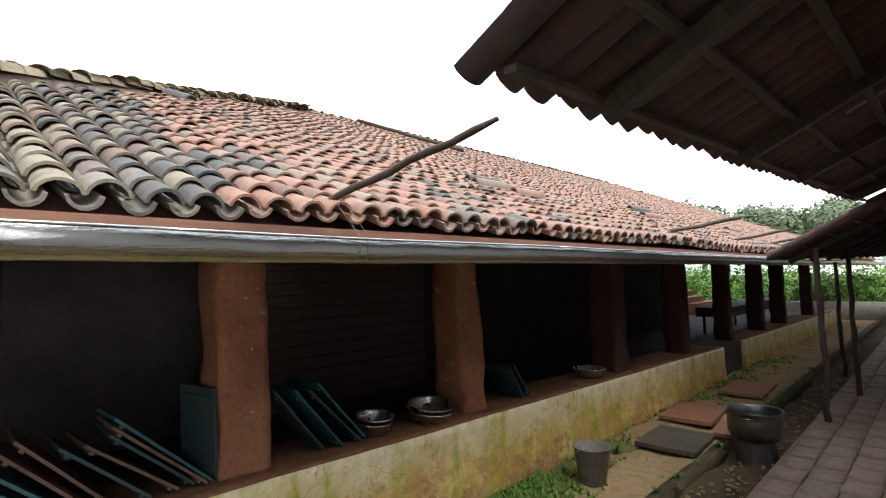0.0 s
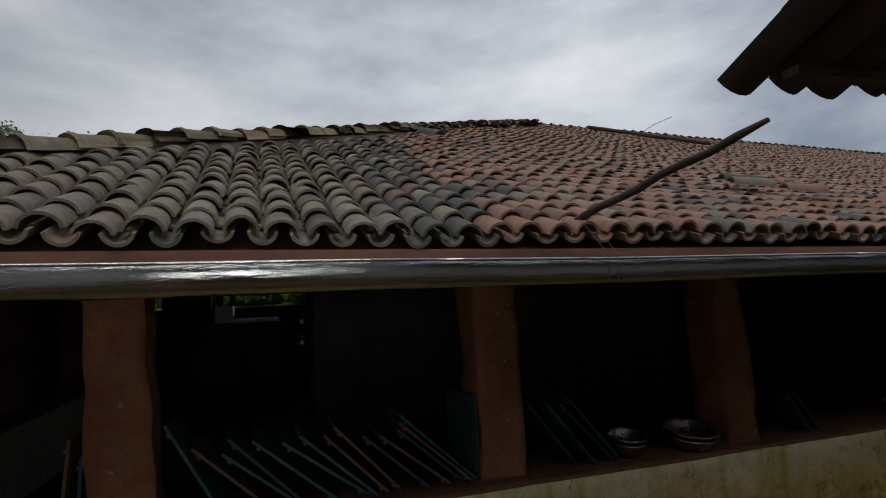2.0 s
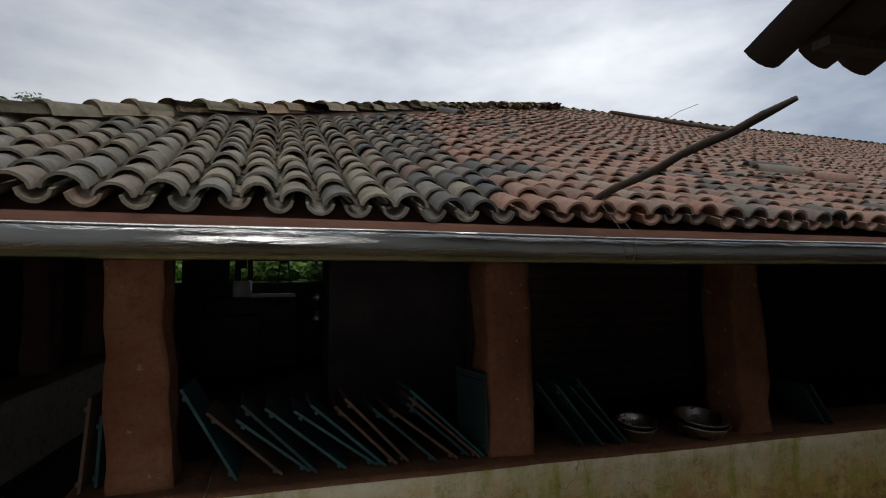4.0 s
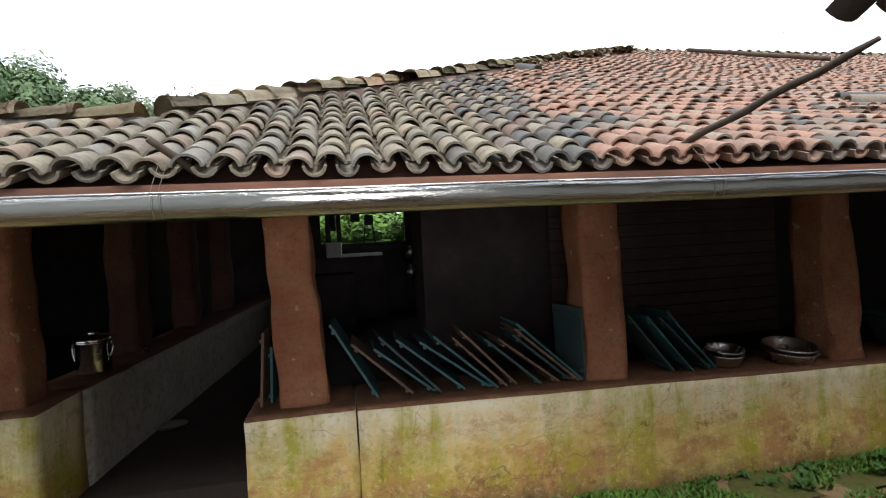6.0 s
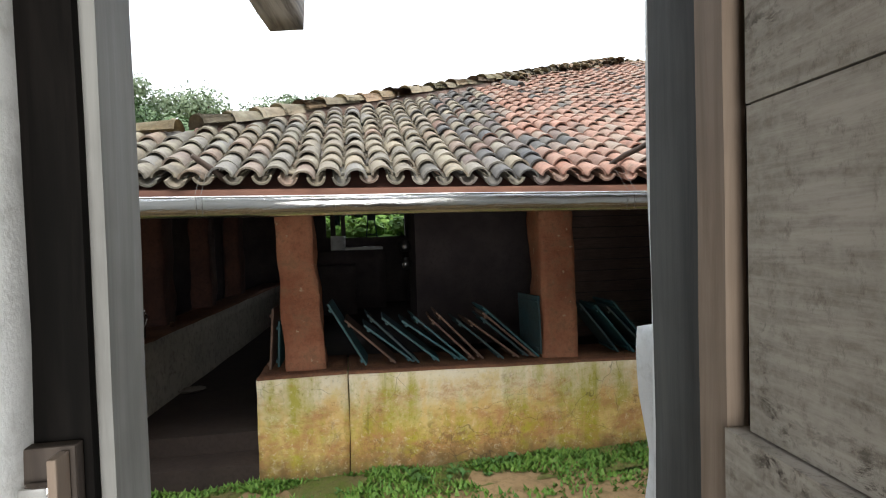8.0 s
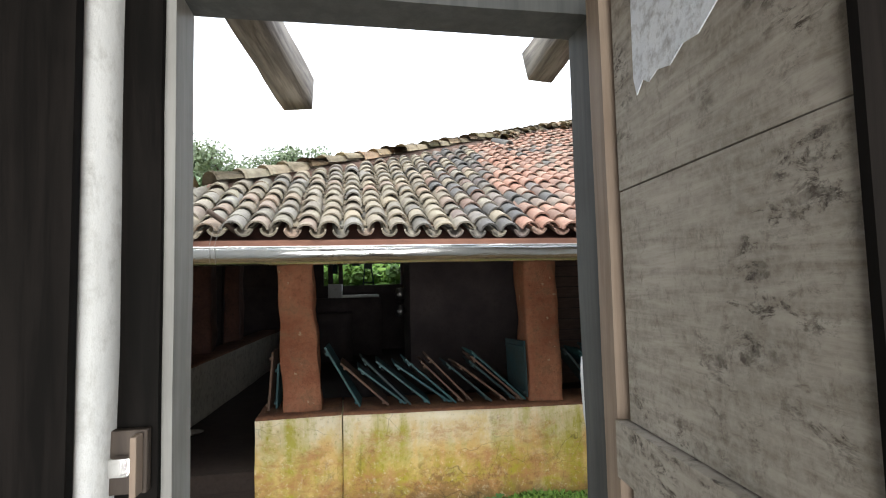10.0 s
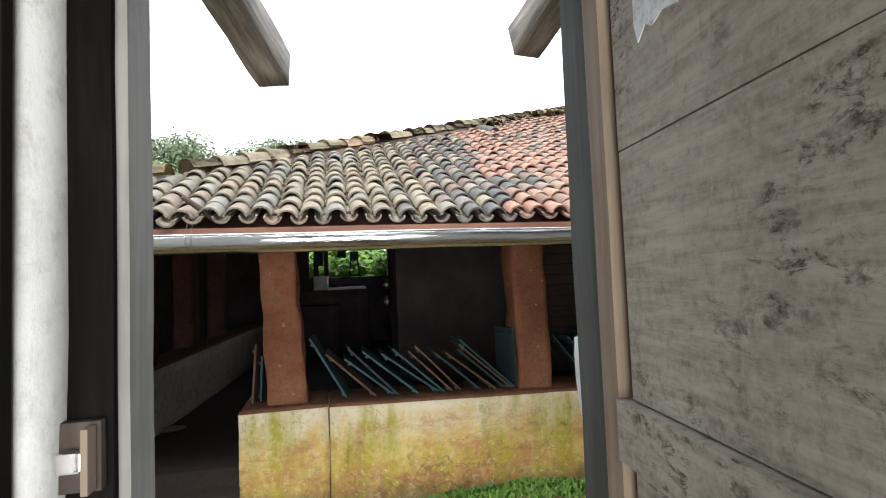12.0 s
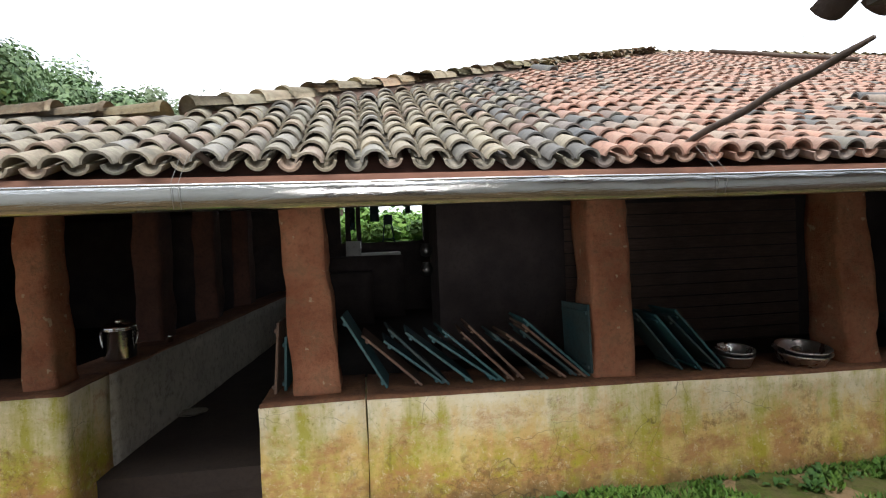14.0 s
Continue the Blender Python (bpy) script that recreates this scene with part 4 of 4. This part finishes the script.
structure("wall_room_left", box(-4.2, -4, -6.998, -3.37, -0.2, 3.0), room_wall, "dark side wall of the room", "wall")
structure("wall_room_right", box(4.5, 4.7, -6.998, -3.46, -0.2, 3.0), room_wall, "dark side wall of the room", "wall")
# unseen rear wall, with an opening added for the fill lamp
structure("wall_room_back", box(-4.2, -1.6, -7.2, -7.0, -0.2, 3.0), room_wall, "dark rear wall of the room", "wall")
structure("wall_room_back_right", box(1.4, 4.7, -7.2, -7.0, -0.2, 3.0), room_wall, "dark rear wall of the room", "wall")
structure("wall_room_back_over", box(-1.598, 1.398, -7.198, -7.002, 2.5, 3.0), room_wall, "wall over the added rear opening of the room", "wall")
# thin near-black sheets paint the room's shade onto the inner wall faces
structure("wall_room_inner_left", box(-3.98, -0.372, -3.392, -3.366, 0.3, 2.98), shade_wood, "near-black sheet for the shaded inner face of the doorway wall", "wall")
structure("wall_room_inner_right", box(0.8, 4.48, -3.492, -3.466, 0.3, 2.98), shade_wood, "near-black sheet for the shaded inner face of the doorway wall", "wall")
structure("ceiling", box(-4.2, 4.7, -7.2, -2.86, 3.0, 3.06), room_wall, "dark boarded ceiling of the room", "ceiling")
frame_door = tagged(new("door_1"), "grey wooden door frame with an opened panelled leaf", "door", kind="structure")
part("jamb", rough_box(-0.382, -0.27, -3.205, -3.08, FLOOR, 2.6, 0.2, 0.003, 3, 0.004, 1.0), wood_grey, frame_door, "grey wooden jamb")
part("jamb", rough_box(0.675, 0.79, -3.245, -3.085, FLOOR, 2.6, 0.2, 0.003, 3, 0.004, 2.0), wood_slate, frame_door, "dark slate-grey wooden jamb")
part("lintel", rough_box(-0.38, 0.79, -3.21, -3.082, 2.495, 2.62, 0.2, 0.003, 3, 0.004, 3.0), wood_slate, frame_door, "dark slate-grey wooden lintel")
# near-black strip in place of shade on the jamb's room side
part("backing_strip", rough_box(-0.39, -0.29, -3.225, -3.207, FLOOR, 2.6, 0.2, 0.003, 3, 0.003, 6.0), shade_wood, frame_door, "near-black strip for the shaded room side of the jamb")
latch = part("latch_plate", box(-0.368, -0.3, -3.25, -3.226, 1.46, 1.58, 0.004), wood_dark, frame_door, "dark wooden latch block")
part("latch_keeper", box(-0.318, -0.306, -3.285, -3.251, 1.465, 1.575, 0.003), wood_stile, latch, "worn wooden keeper strip")
part("latch_bolt", box(-0.36, -0.32, -3.275, -3.251, 1.5, 1.535, 0.004), steel, latch, "bright metal bolt")

# door leaf, opened into the room: local x runs from the hinge, y through the leaf, z up
leaf = thing("door_leaf", "dusty grey panelled wooden door leaf standing open", "door", (0.668, -3.272, FLOOR + 0.02), -95)
W, HT = 0.668, 2.16
# near-black strip in place of shade in the hinge gap
part("hinge_gap", box(0.7, 0.757, -3.36, -3.247, FLOOR, 2.6), shade_wood, frame_door, "near-black strip for the shaded gap behind the hinge")
part("stile", rough_box(0.032, 0.1, -0.045, 0.0, 0, HT, 0.2, 0.002, 4, 0.004, 1.0), wood_stile, leaf, "brown worn hinge stile")
zb = 1.245
for z0, z1 in ((zb + 0.004, 1.70), (1.703, HT - 0.03)):
    part("panel_board", rough_box(0.13, W, -0.032, -0.012, z0, z1, 0.2, 0.002, 4, 0.0025, z0 * 7), wood_door, leaf)
# near-black backing paints the shade in the grooves between the boards
part("backing", box(0.1, W - 0.01, -0.012, -0.002, 0.02, HT - 0.02), shade_wood, leaf)
bm = rough_box(0.104, W, -0.052, -0.012, zb - 0.11, zb, 0.2, 0.002, 4, 0.012, 9.0)
part("mid_rail", bm, wood_door, leaf, "rounded raised middle rail")
for z0, z1 in ((0.16, 0.55), (0.553, 0.9), (0.903, zb - 0.113)):
    part("panel_board", rough_box(0.13, W, -0.034, -0.012, z0, z1, 0.2, 0.002, 4, 0.0025, z0 * 5), wood_door, leaf)
bm = bmesh.new()
rg = random.Random(4)
pts = [(0.22, 2.13), (0.216, 1.98), (0.215, 1.9), (0.225, 1.865), (0.25, 1.885), (0.27, 1.872), (0.3, 1.882), (0.34, 1.872), (0.38, 1.89), (0.42, 1.885), (0.47, 1.91), (0.52, 1.93), (0.56, 2.0), (0.6, 2.125)]
ring = [bm.verts.new((x, -0.0338, z)) for x, z in pts]
back = [bm.verts.new((x, -0.031, z)) for x, z in pts]
bm.faces.new(ring)
for q in range(len(pts)):
    bm.faces.new((ring[q], back[q], back[(q + 1) % len(pts)], ring[(q + 1) % len(pts)]))
part("paint_smear", bm, pale_paint, leaf, "pale blue-white smear of old paint")
# near-black strip paints the closing edge as shaded
part("edge_strip", box(W + 0.002, W + 0.014, -0.04, 0.0, 0.0, HT), shade_wood, leaf, "near-black strip for the shaded closing edge of the leaf")
part("bottom_rail", rough_box(0.104, W, -0.048, -0.012, 0.0, 0.157, 0.2, 0.002, 4, 0.006, 4.0), wood_door, leaf)

# bare rafter ends over the doorway
for (x, y, z), s in (((-0.14, -1.98, 2.68), 1.0), ((1.02, -1.98, 2.87), 2.0)):
    bm = rough_box(-0.065, 0.065, 0.0, 1.25, -0.03, 0.13, 0.1, 0.012, 4, 0.008, s)
    ob = new("rafter", mesh_of("rafter", bm, wood_rafter, True))
    ob.matrix_basis = pose(x, y, z, 0, 0, 180) @ pose(0, 0, 0, 14, 0, -14 if s < 2 else 8)
    tagged(ob, "bare weathered rafter end jutting from the wall", "rafter", "rafter ends")


# ---- own eave with tiles over the walkway ----
# tile meshes in the darkened eave colour, shade included
shaded_meshes = {}
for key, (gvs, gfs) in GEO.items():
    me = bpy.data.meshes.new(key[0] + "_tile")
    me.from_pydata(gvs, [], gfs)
    me.materials.append(tile_shaded_o)
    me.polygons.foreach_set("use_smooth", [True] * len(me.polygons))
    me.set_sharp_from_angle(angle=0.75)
    shaded_meshes[key] = me


SLIPPED = ((4.26, 0.3, 0.8), (4.6, 0.02, 0.38), (4.95, 0.02, 0.2))


def eave(x0, x1, y0, z0, y1, z1, name, label, rise):
    sl = (z1 - z0) / (y0 - y1)
    root = tagged(new(name), label, "roof", kind="structure")
    up = Vector((0, -1, sl)).normalized()
    nr = Vector((0, sl, 1)).normalized()
    rot = Matrix((Vector((-1, 0, 0)), up, nr)).transposed().to_4x4()
    vs, fs = [], []
    rg = random.Random(int(x0 * 10))
    c = 0
    x = x0
    while x < x1:
        for kind, xx in (("pan", x), ("cover", x + PITCH / 2)):
            d = rg.uniform(-0.014, 0.014)
            while d < (y0 - y1) * math.sqrt(1 + sl * sl) - 0.2:
                p = Vector((xx, y0, z0 + rise * (xx - x0))) + up * d + nr * (0.012 if kind == "cover" else 0.02)
                slipped = any(abs(xx - gx_) < 0.1 and d0 < d < d1 for gx_, d0, d1 in SLIPPED)
                if not slipped:
                    m = Matrix.Translation(p) @ rot @ pose(0, 0, 0, -2, 0, rg.gauss(0, 2.5))
                    v4 = rg.randrange(4)
                    if x < x0 + 1.5 and x0 < 3:
                        ob = new(kind + "_tile", shaded_meshes[kind, v4])
                        ob.parent = root
                        ob.matrix_basis = m
                        d += EXPO
                        continue
                    gv, gf = GEO[kind, v4]
                    n0 = len(vs)
                    vs.extend((m @ Vector(v))[:] for v in gv)
                    fs.extend(tuple(n0 + q for q in f) for f in gf)
                d += EXPO
        x += PITCH
    me = bpy.data.meshes.new("eave_tiles")
    me.from_pydata(vs, [], fs)
    me.materials.append(tile_shaded_i)
    ob = new("eave_tiles", me)
    ob.parent = root
    tagged(ob, "old terracotta tiles", kind="stuff")
    # battens and rafters under the tiles
    yb = y0 - 0.12
    while yb > y1:
        zz = z0 + sl * (y0 - yb) - 0.075
        bm = rough_box(x0 + 0.02, x1, yb - 0.02, yb + 0.02, zz - 0.02, zz, 0.4, 0.012, 1.2, 0.004, yb)
        for v in bm.verts:
            v.co.z += rise * (v.co.x - x0)
        part("batten", bm, wood_dark, root)
        yb -= 0.26
    xr = x0 + 0.5
    while xr < x1:
        L = math.hypot(y0 - y1, z1 - z0) + 0.05
        bm = rough_box(-0.03, 0.03, 0, L - 0.15, -0.06, 0, 0.3, 0.012, 2, 0.006, xr)
        part("rafter", bm, wood_dark, root, at=Matrix.Translation((xr, y0 - 0.12, z0 - 0.035 + rise * (xr - x0))) @ rot)
        xr += 1.5
    return root


eave(1.45, 9.6, -2.05, 2.455, -3.5, 3.175, "roof_eave", "overhanging tiled eave of the house, dark underneath", 0.049)
eave(8.0, 24, -1.3, 2.06, -3.4, 3.15, "roof_eave_low", "lower tiled eave carried on rough poles", 0.018)
structure("wall_house_far", rough_box(4.52, 26, -3.45, -3.0, 0.0, 3.2, 0.5, 0.012, 2, 0.03, 9.0), white_plaster, "long whitewashed house wall beside the paving", "wall", True)
for x, y, h in ((8.12, -1.8, 2.16), (10.0, -1.9, 2.2), (12.0, -1.5, 2.02)):
    stick("eave_pole", "crooked bark-brown pole holding up the eave", bent((x, y, -0.03), (x + 0.05, y + 0.03, h), 9, 0.06, x), [0.038, 0.036, 0.037, 0.034, 0.037, 0.033, 0.036, 0.034, 0.032, 0.034])

# ---- courtyard things ----
th = thing("cauldron", "large sooty aluminium cooking pot with side handles", "pot", (6.68, -1.36, 0.115))
th.scale = (0.88, 0.88, 0.88)
part("pot_body", lathe([(0.2, 0.0), (0.26, 0.03), (0.295, 0.1), (0.3, 0.26), (0.29, 0.33), (0.315, 0.35), (0.315, 0.358), (0.282, 0.345), (0.28, 0.26), (0.27, 0.1), (0.1, 0.03)], 36), dull_alu, th, smooth=True)
for s in (-1, 1):
    part("handle", tube([(s * 0.28, -0.06, 0.29), (s * 0.36, -0.05, 0.31), (s * 0.38, 0, 0.31), (s * 0.36, 0.05, 0.31), (s * 0.28, 0.06, 0.29)], 0.011, 7), dull_alu, th, smooth=True)
th = thing("pot_stand", "small blackened round stand under the cooking pot", "stand", (6.68, -1.36, -0.115))
part("ring", lathe([(0.19, 0), (0.2, 0.02), (0.17, 0.22), (0.16, 0.228), (0.12, 0.1)], 18), slab_dark, th)
th = thing("bucket", "old grey metal bucket standing on the earth", "bucket", (4.8, -0.48, 0.0))
part("bucket_body", lathe([(0.11, 0.0), (0.118, 0.01), (0.165, 0.32), (0.172, 0.325), (0.172, 0.335), (0.158, 0.33), (0.112, 0.03), (0.02, 0.02)], 28), old_zinc, th, smooth=True)
part("handle", tube([(0.17 * math.cos(a), 0.03 + 0.1 * math.sin(a), 0.33 - 0.08 * math.sin(a)) for a in (math.pi * s / 12 for s in range(13))], 0.005, 6), wire_mat, th, smooth=True)
for x, y, rz, sx, sy, mt, lab in ((7.72, -0.4, 6, 1.15, 0.62, slab_red, "worn reddish stone slab lying over the drain"), (6.4, -0.64, 5, 0.9, 0.62, slab_dark, "worn dark stone slab lying over the drain"), (7.2, -0.95, 8, 0.8, 0.2, slab_red, "worn reddish stone slab lying over the drain"), (9.7, -0.55, 4, 1.3, 0.6, slab_red, "damp flat stone slab by the gap")):
    ob = new("stone_slab", mesh_of("stone_slab", rough_box(-sx / 2, sx / 2, -sy / 2, sy / 2, 0, 0.045, 0.1, 0.016, 4, 0.004, x), mt))
    ob.matrix_basis = pose(x, y, 0.015, 1, 2, rz)
    tagged(ob, lab, "slab", "stone slabs")

# rubble in the drain
vs, fs = [], []
rg = random.Random(31)
for i in range(700):
    x, y = rg.uniform(2.5, 18), rg.gauss(-1.4, 0.14)
    q = rg.uniform(0.006, 0.024)
    n0 = len(vs)
    z = -0.085 + 0.08 * noise.noise(Vector((x, y, 4.0)) * 2.6)
    for k in range(8):
        vs.append((x + q * (1 if k & 1 else -1) * rg.uniform(0.5, 1.1), y + q * (1 if k & 2 else -1) * rg.uniform(0.5, 1.1), z + q * 0.7 * (1 if k & 4 else -0.6) * rg.uniform(0.5, 1.1)))
    fs += [tuple(n0 + k for k in f) for f in ((0, 2, 3, 1), (4, 5, 7, 6), (0, 1, 5, 4), (2, 6, 7, 3), (0, 4, 6, 2), (1, 3, 7, 5))]
me = bpy.data.meshes.new("rubble")
me.from_pydata(vs, [], fs)
me.materials.append(earth)
tagged(new("rubble", me), "small earthy rubble stones along the earth drain", "rubble", kind="stuff")

# weeds at the wall foot
def weed(x, y, n, size, seed, z=0.0):
    rg = random.Random(seed)
    plant = thing("weed", "small broad-leaved green weed at the wall foot", "plant", (x, y, z), 0, "weeds")
    for i in range(n):
        bm = bmesh.new()
        a = rg.uniform(0, 6.28)
        L, w = size * rg.uniform(0.6, 1.2), size * rg.uniform(0.18, 0.3)
        d = Vector((math.cos(a), math.sin(a), 0))
        s = Vector((-d.y, d.x, 0))
        h = rg.uniform(0.3, 0.9) * size
        prev = None
        for t, ww, hh in ((0.0, 0.08, 0.0), (0.15, 0.15, 0.5), (0.45, 1.0, 0.95), (0.75, 0.85, 1.05), (1.0, 0.05, 0.8)):
            c = d * L * t + Vector((0, 0, h * hh))
            cur = (bm.verts.new(c - s * w * ww), bm.verts.new(c - Vector((0, 0, w * ww * 0.3))), bm.verts.new(c + s * w * ww))
            if prev:
                bm.faces.new((prev[0], prev[1], cur[1], cur[0]))
                bm.faces.new((prev[1], prev[2], cur[2], cur[1]))
            prev = cur
        part("leaf", bm, weed_leaf, plant, smooth=True)


rng = random.Random(21)
for i in range(34):
    x = rng.choice((rng.uniform(0.5, 1.4), rng.uniform(2.6, 4.2), rng.uniform(-0.5, 6), rng.uniform(5, 12)))
    weed(x, -rng.uniform(0.05, 0.3), rng.randint(5, 10), rng.uniform(0.05, 0.11), i)
for i in range(22):
    weed(rng.uniform(4.5, 13), rng.gauss(-1.06, 0.04), rng.randint(4, 8), rng.uniform(0.05, 0.1), 60 + i, 0.01)


# ---- garden, trees and distance ----
def crown(rng, blobs, leaves, leaf):
    """Many small leaf quads scattered over the shells of uneven clumps."""
    vs, fs = [], []
    for k in range(leaves):
        c, r = blobs[rng.randrange(len(blobs))]
        d = Vector((rng.gauss(0, 1), rng.gauss(0, 1), rng.gauss(0, 0.8))).normalized()
        p = Vector(c) + d * r * (rng.random() ** 0.35) * (1 + 0.25 * noise.noise(d * 2 + Vector(c)))
        n = (d + Vector((rng.uniform(-0.7, 0.7), rng.uniform(-0.7, 0.7), rng.uniform(-0.2, 0.9)))).normalized()
        a = n.orthogonal().normalized()
        b = n.cross(a)
        q = rng.uniform(0, 6.28)
        u, w = a * math.cos(q) + b * math.sin(q), b * math.cos(q) - a * math.sin(q)
        s = leaf * rng.uniform(0.6, 1.4)
        n0 = len(vs)
        vs += [(p - u * s)[:], (p + w * s * 0.5)[:], (p + u * s)[:], (p - w * s * 0.5)[:]]
        fs.append((n0, n0 + 1, n0 + 2, n0 + 3))
    return vs, fs


def tree(x, y, h, spread, seed, mat, label, leaves=5200, leaf=0.22):
    rg = random.Random(seed)
    th = thing("tree", label, "tree", (x, y, -0.2))
    lean = rg.uniform(-0.4, 0.4)
    part("trunk", tube([(0, 0, 0), (lean * 0.3, 0.1, h * 0.25), (lean, 0, h * 0.55)], [h * 0.035, h * 0.028, h * 0.018], 9), wood_pole, th, smooth=True)
    blobs = []
    for i in range(24):
        a = rg.uniform(0, 6.28)
        r = spread * rg.uniform(0.15, 0.85)
        c = Vector((lean + r * math.cos(a), r * math.sin(a), h * rg.uniform(0.5, 0.86)))
        blobs.append((c, spread * rg.uniform(0.2, 0.36)))
        if i < 6:
            part("limb", tube([(lean * 0.6, 0, h * 0.4), ((lean + c.x) / 2, c.y / 2, (h * 0.45 + c.z) / 2), c[:]], [h * 0.013, h * 0.009, h * 0.004], 6), wood_pole, th, smooth=True)
    vs, fs = crown(rg, blobs, leaves, leaf)
    me = bpy.data.meshes.new("crown")
    me.from_pydata(vs, [], fs)
    me.materials.append(mat)
    ob = new("crown", me)
    ob.parent = th


for x, y, h, s, sd in ((-16.5, 24, 12.6, 5.4, 1), (-12.6, 26, 10.6, 3.8, 2), (-22.5, 25, 14.0, 6.5, 3)):
    tree(x, y, h, s, sd, leaf_hazy, "broad dense green tree behind the tiled roof", 46000, 0.15)
for x, y, h, s, sd in ((-9, 46, 17.0, 6, 4), (-3, 52, 18.0, 5, 5), (-17, 50, 18.5, 7, 6), (-26, 46, 16, 7, 9), (48, 12, 8.6, 4, 10), (54, 5, 9.0, 6, 11), (60, -3, 10, 6, 12), (46, 22, 8.4, 4, 13), (66, 12, 9, 6, 14)):
    tree(x, y, h, s, sd, leaf_far, "hazy distant green tree beyond the roof", 16000, 0.18)


def shrub(x, y, z, r, seed, mat=None):
    rg = random.Random(seed)
    blobs = [(Vector((rg.uniform(-r, r) * 0.6, rg.uniform(-r, r) * 0.6, r * rg.uniform(0.3, 0.9))), r * rg.uniform(0.35, 0.6)) for i in range(5)]
    vs, fs = crown(rg, blobs, 900, 0.09)
    me = bpy.data.meshes.new("shrub")
    me.from_pydata(vs, [], fs)
    me.materials.append(mat or leaf_bright)
    ob = new("shrub", me)
    ob.matrix_basis = pose(x, y, z)
    tagged(ob, "bright green leafy garden shrub", "shrub", "garden shrubs")


structure("terrace", slab_poly([(-12, 9.2, 1.85), (9, 9.2, 1.85), (14, 40, 4.2), (-20, 40, 4.2)], 1.9), grass, "green planted bank behind the building", "ground")
rng = random.Random(8)
for i in range(34):
    shrub(rng.uniform(-3, 5), rng.uniform(10.5, 17), 1.9, rng.uniform(0.4, 0.9), i)
for i in range(26):
    shrub(rng.uniform(-1.6, 3), rng.uniform(9.7, 10.8), 1.86, rng.uniform(0.3, 0.6), 300 + i)
for i in range(110):
    shrub(rng.uniform(25, 36), rng.uniform(-3.5, 15), -0.2, rng.uniform(0.9, 2.3), 100 + i)
structure("garden_wall", rough_box(24.5, 24.8, -3.4, 6, -0.2, 0.65, 0.4, 0.02), grey_plaster, "low weathered wall before the garden", "wall", True)
stairs = tagged(new("garden_stairs"), "orange brick steps going up behind the pavilion", "stairs", kind="structure")
for i in range(5):
    part("step", rough_box(21.0 - 0.0, 23.0, 3.6 + i * 0.35, 5.6, 0.3 + i * 0.22, 0.5 + i * 0.22, 0.3, 0.01, 2, 0.01, i), step_brick, stairs)
fh = thing("white_shed", "pale distant shed with a sheet roof", "shed", (38, -3.5, -0.17))
part("shed_wall", rough_box(-2, 2, -3, 3, 0, 3.2, 0.6, 0.01), white_plaster, fh)
part("shed_roof", slab_poly([(-2.4, -3.3, 3.3), (2.4, -3.3, 3.9), (2.4, 3.3, 3.9), (-2.4, 3.3, 3.3)], 0.06), dull_alu, fh)
bt = thing("bench_table", "dark wooden bench table inside the far pavilion", "table", (17.5, 1.4, 0.3))
part("tabletop", rough_box(-3, 3, -0.4, 0.4, 0.46, 0.7, 0.4, 0.01), wood_dark, bt)
for sx in (-2.7, 0, 2.7):
    for sy in (-0.3, 0.3):
        part("leg", tube([(sx, sy, 0), (sx, sy, 0.63)], 0.04, 7), wood_dark, bt)

# ---- paving stones ----
stone_meshes = [mesh_of("paving_stone", rough_box(-0.192, 0.192, -0.126, 0.126, 0, 0.05, 0.1, 0.004, 5, 0.004, s * 4.3), wet_stone, True) for s in range(5)]
rng = random.Random(17)
n = 0
for i in range(44):
    for j in range(6):
        if n >= 290:
            break
        ob = new("paving_stone", stone_meshes[rng.randrange(5)])
        ob.parent = pavement
        ob.matrix_basis = pose(3.6 + i * 0.395 + (j % 2) * 0.2, -1.78 - j * 0.262, 0.012 + rng.uniform(-0.008, 0.008), rng.uniform(-1.2, 1.2), rng.uniform(-1.2, 1.2), rng.uniform(-2.5, 2.5))
        n += 1
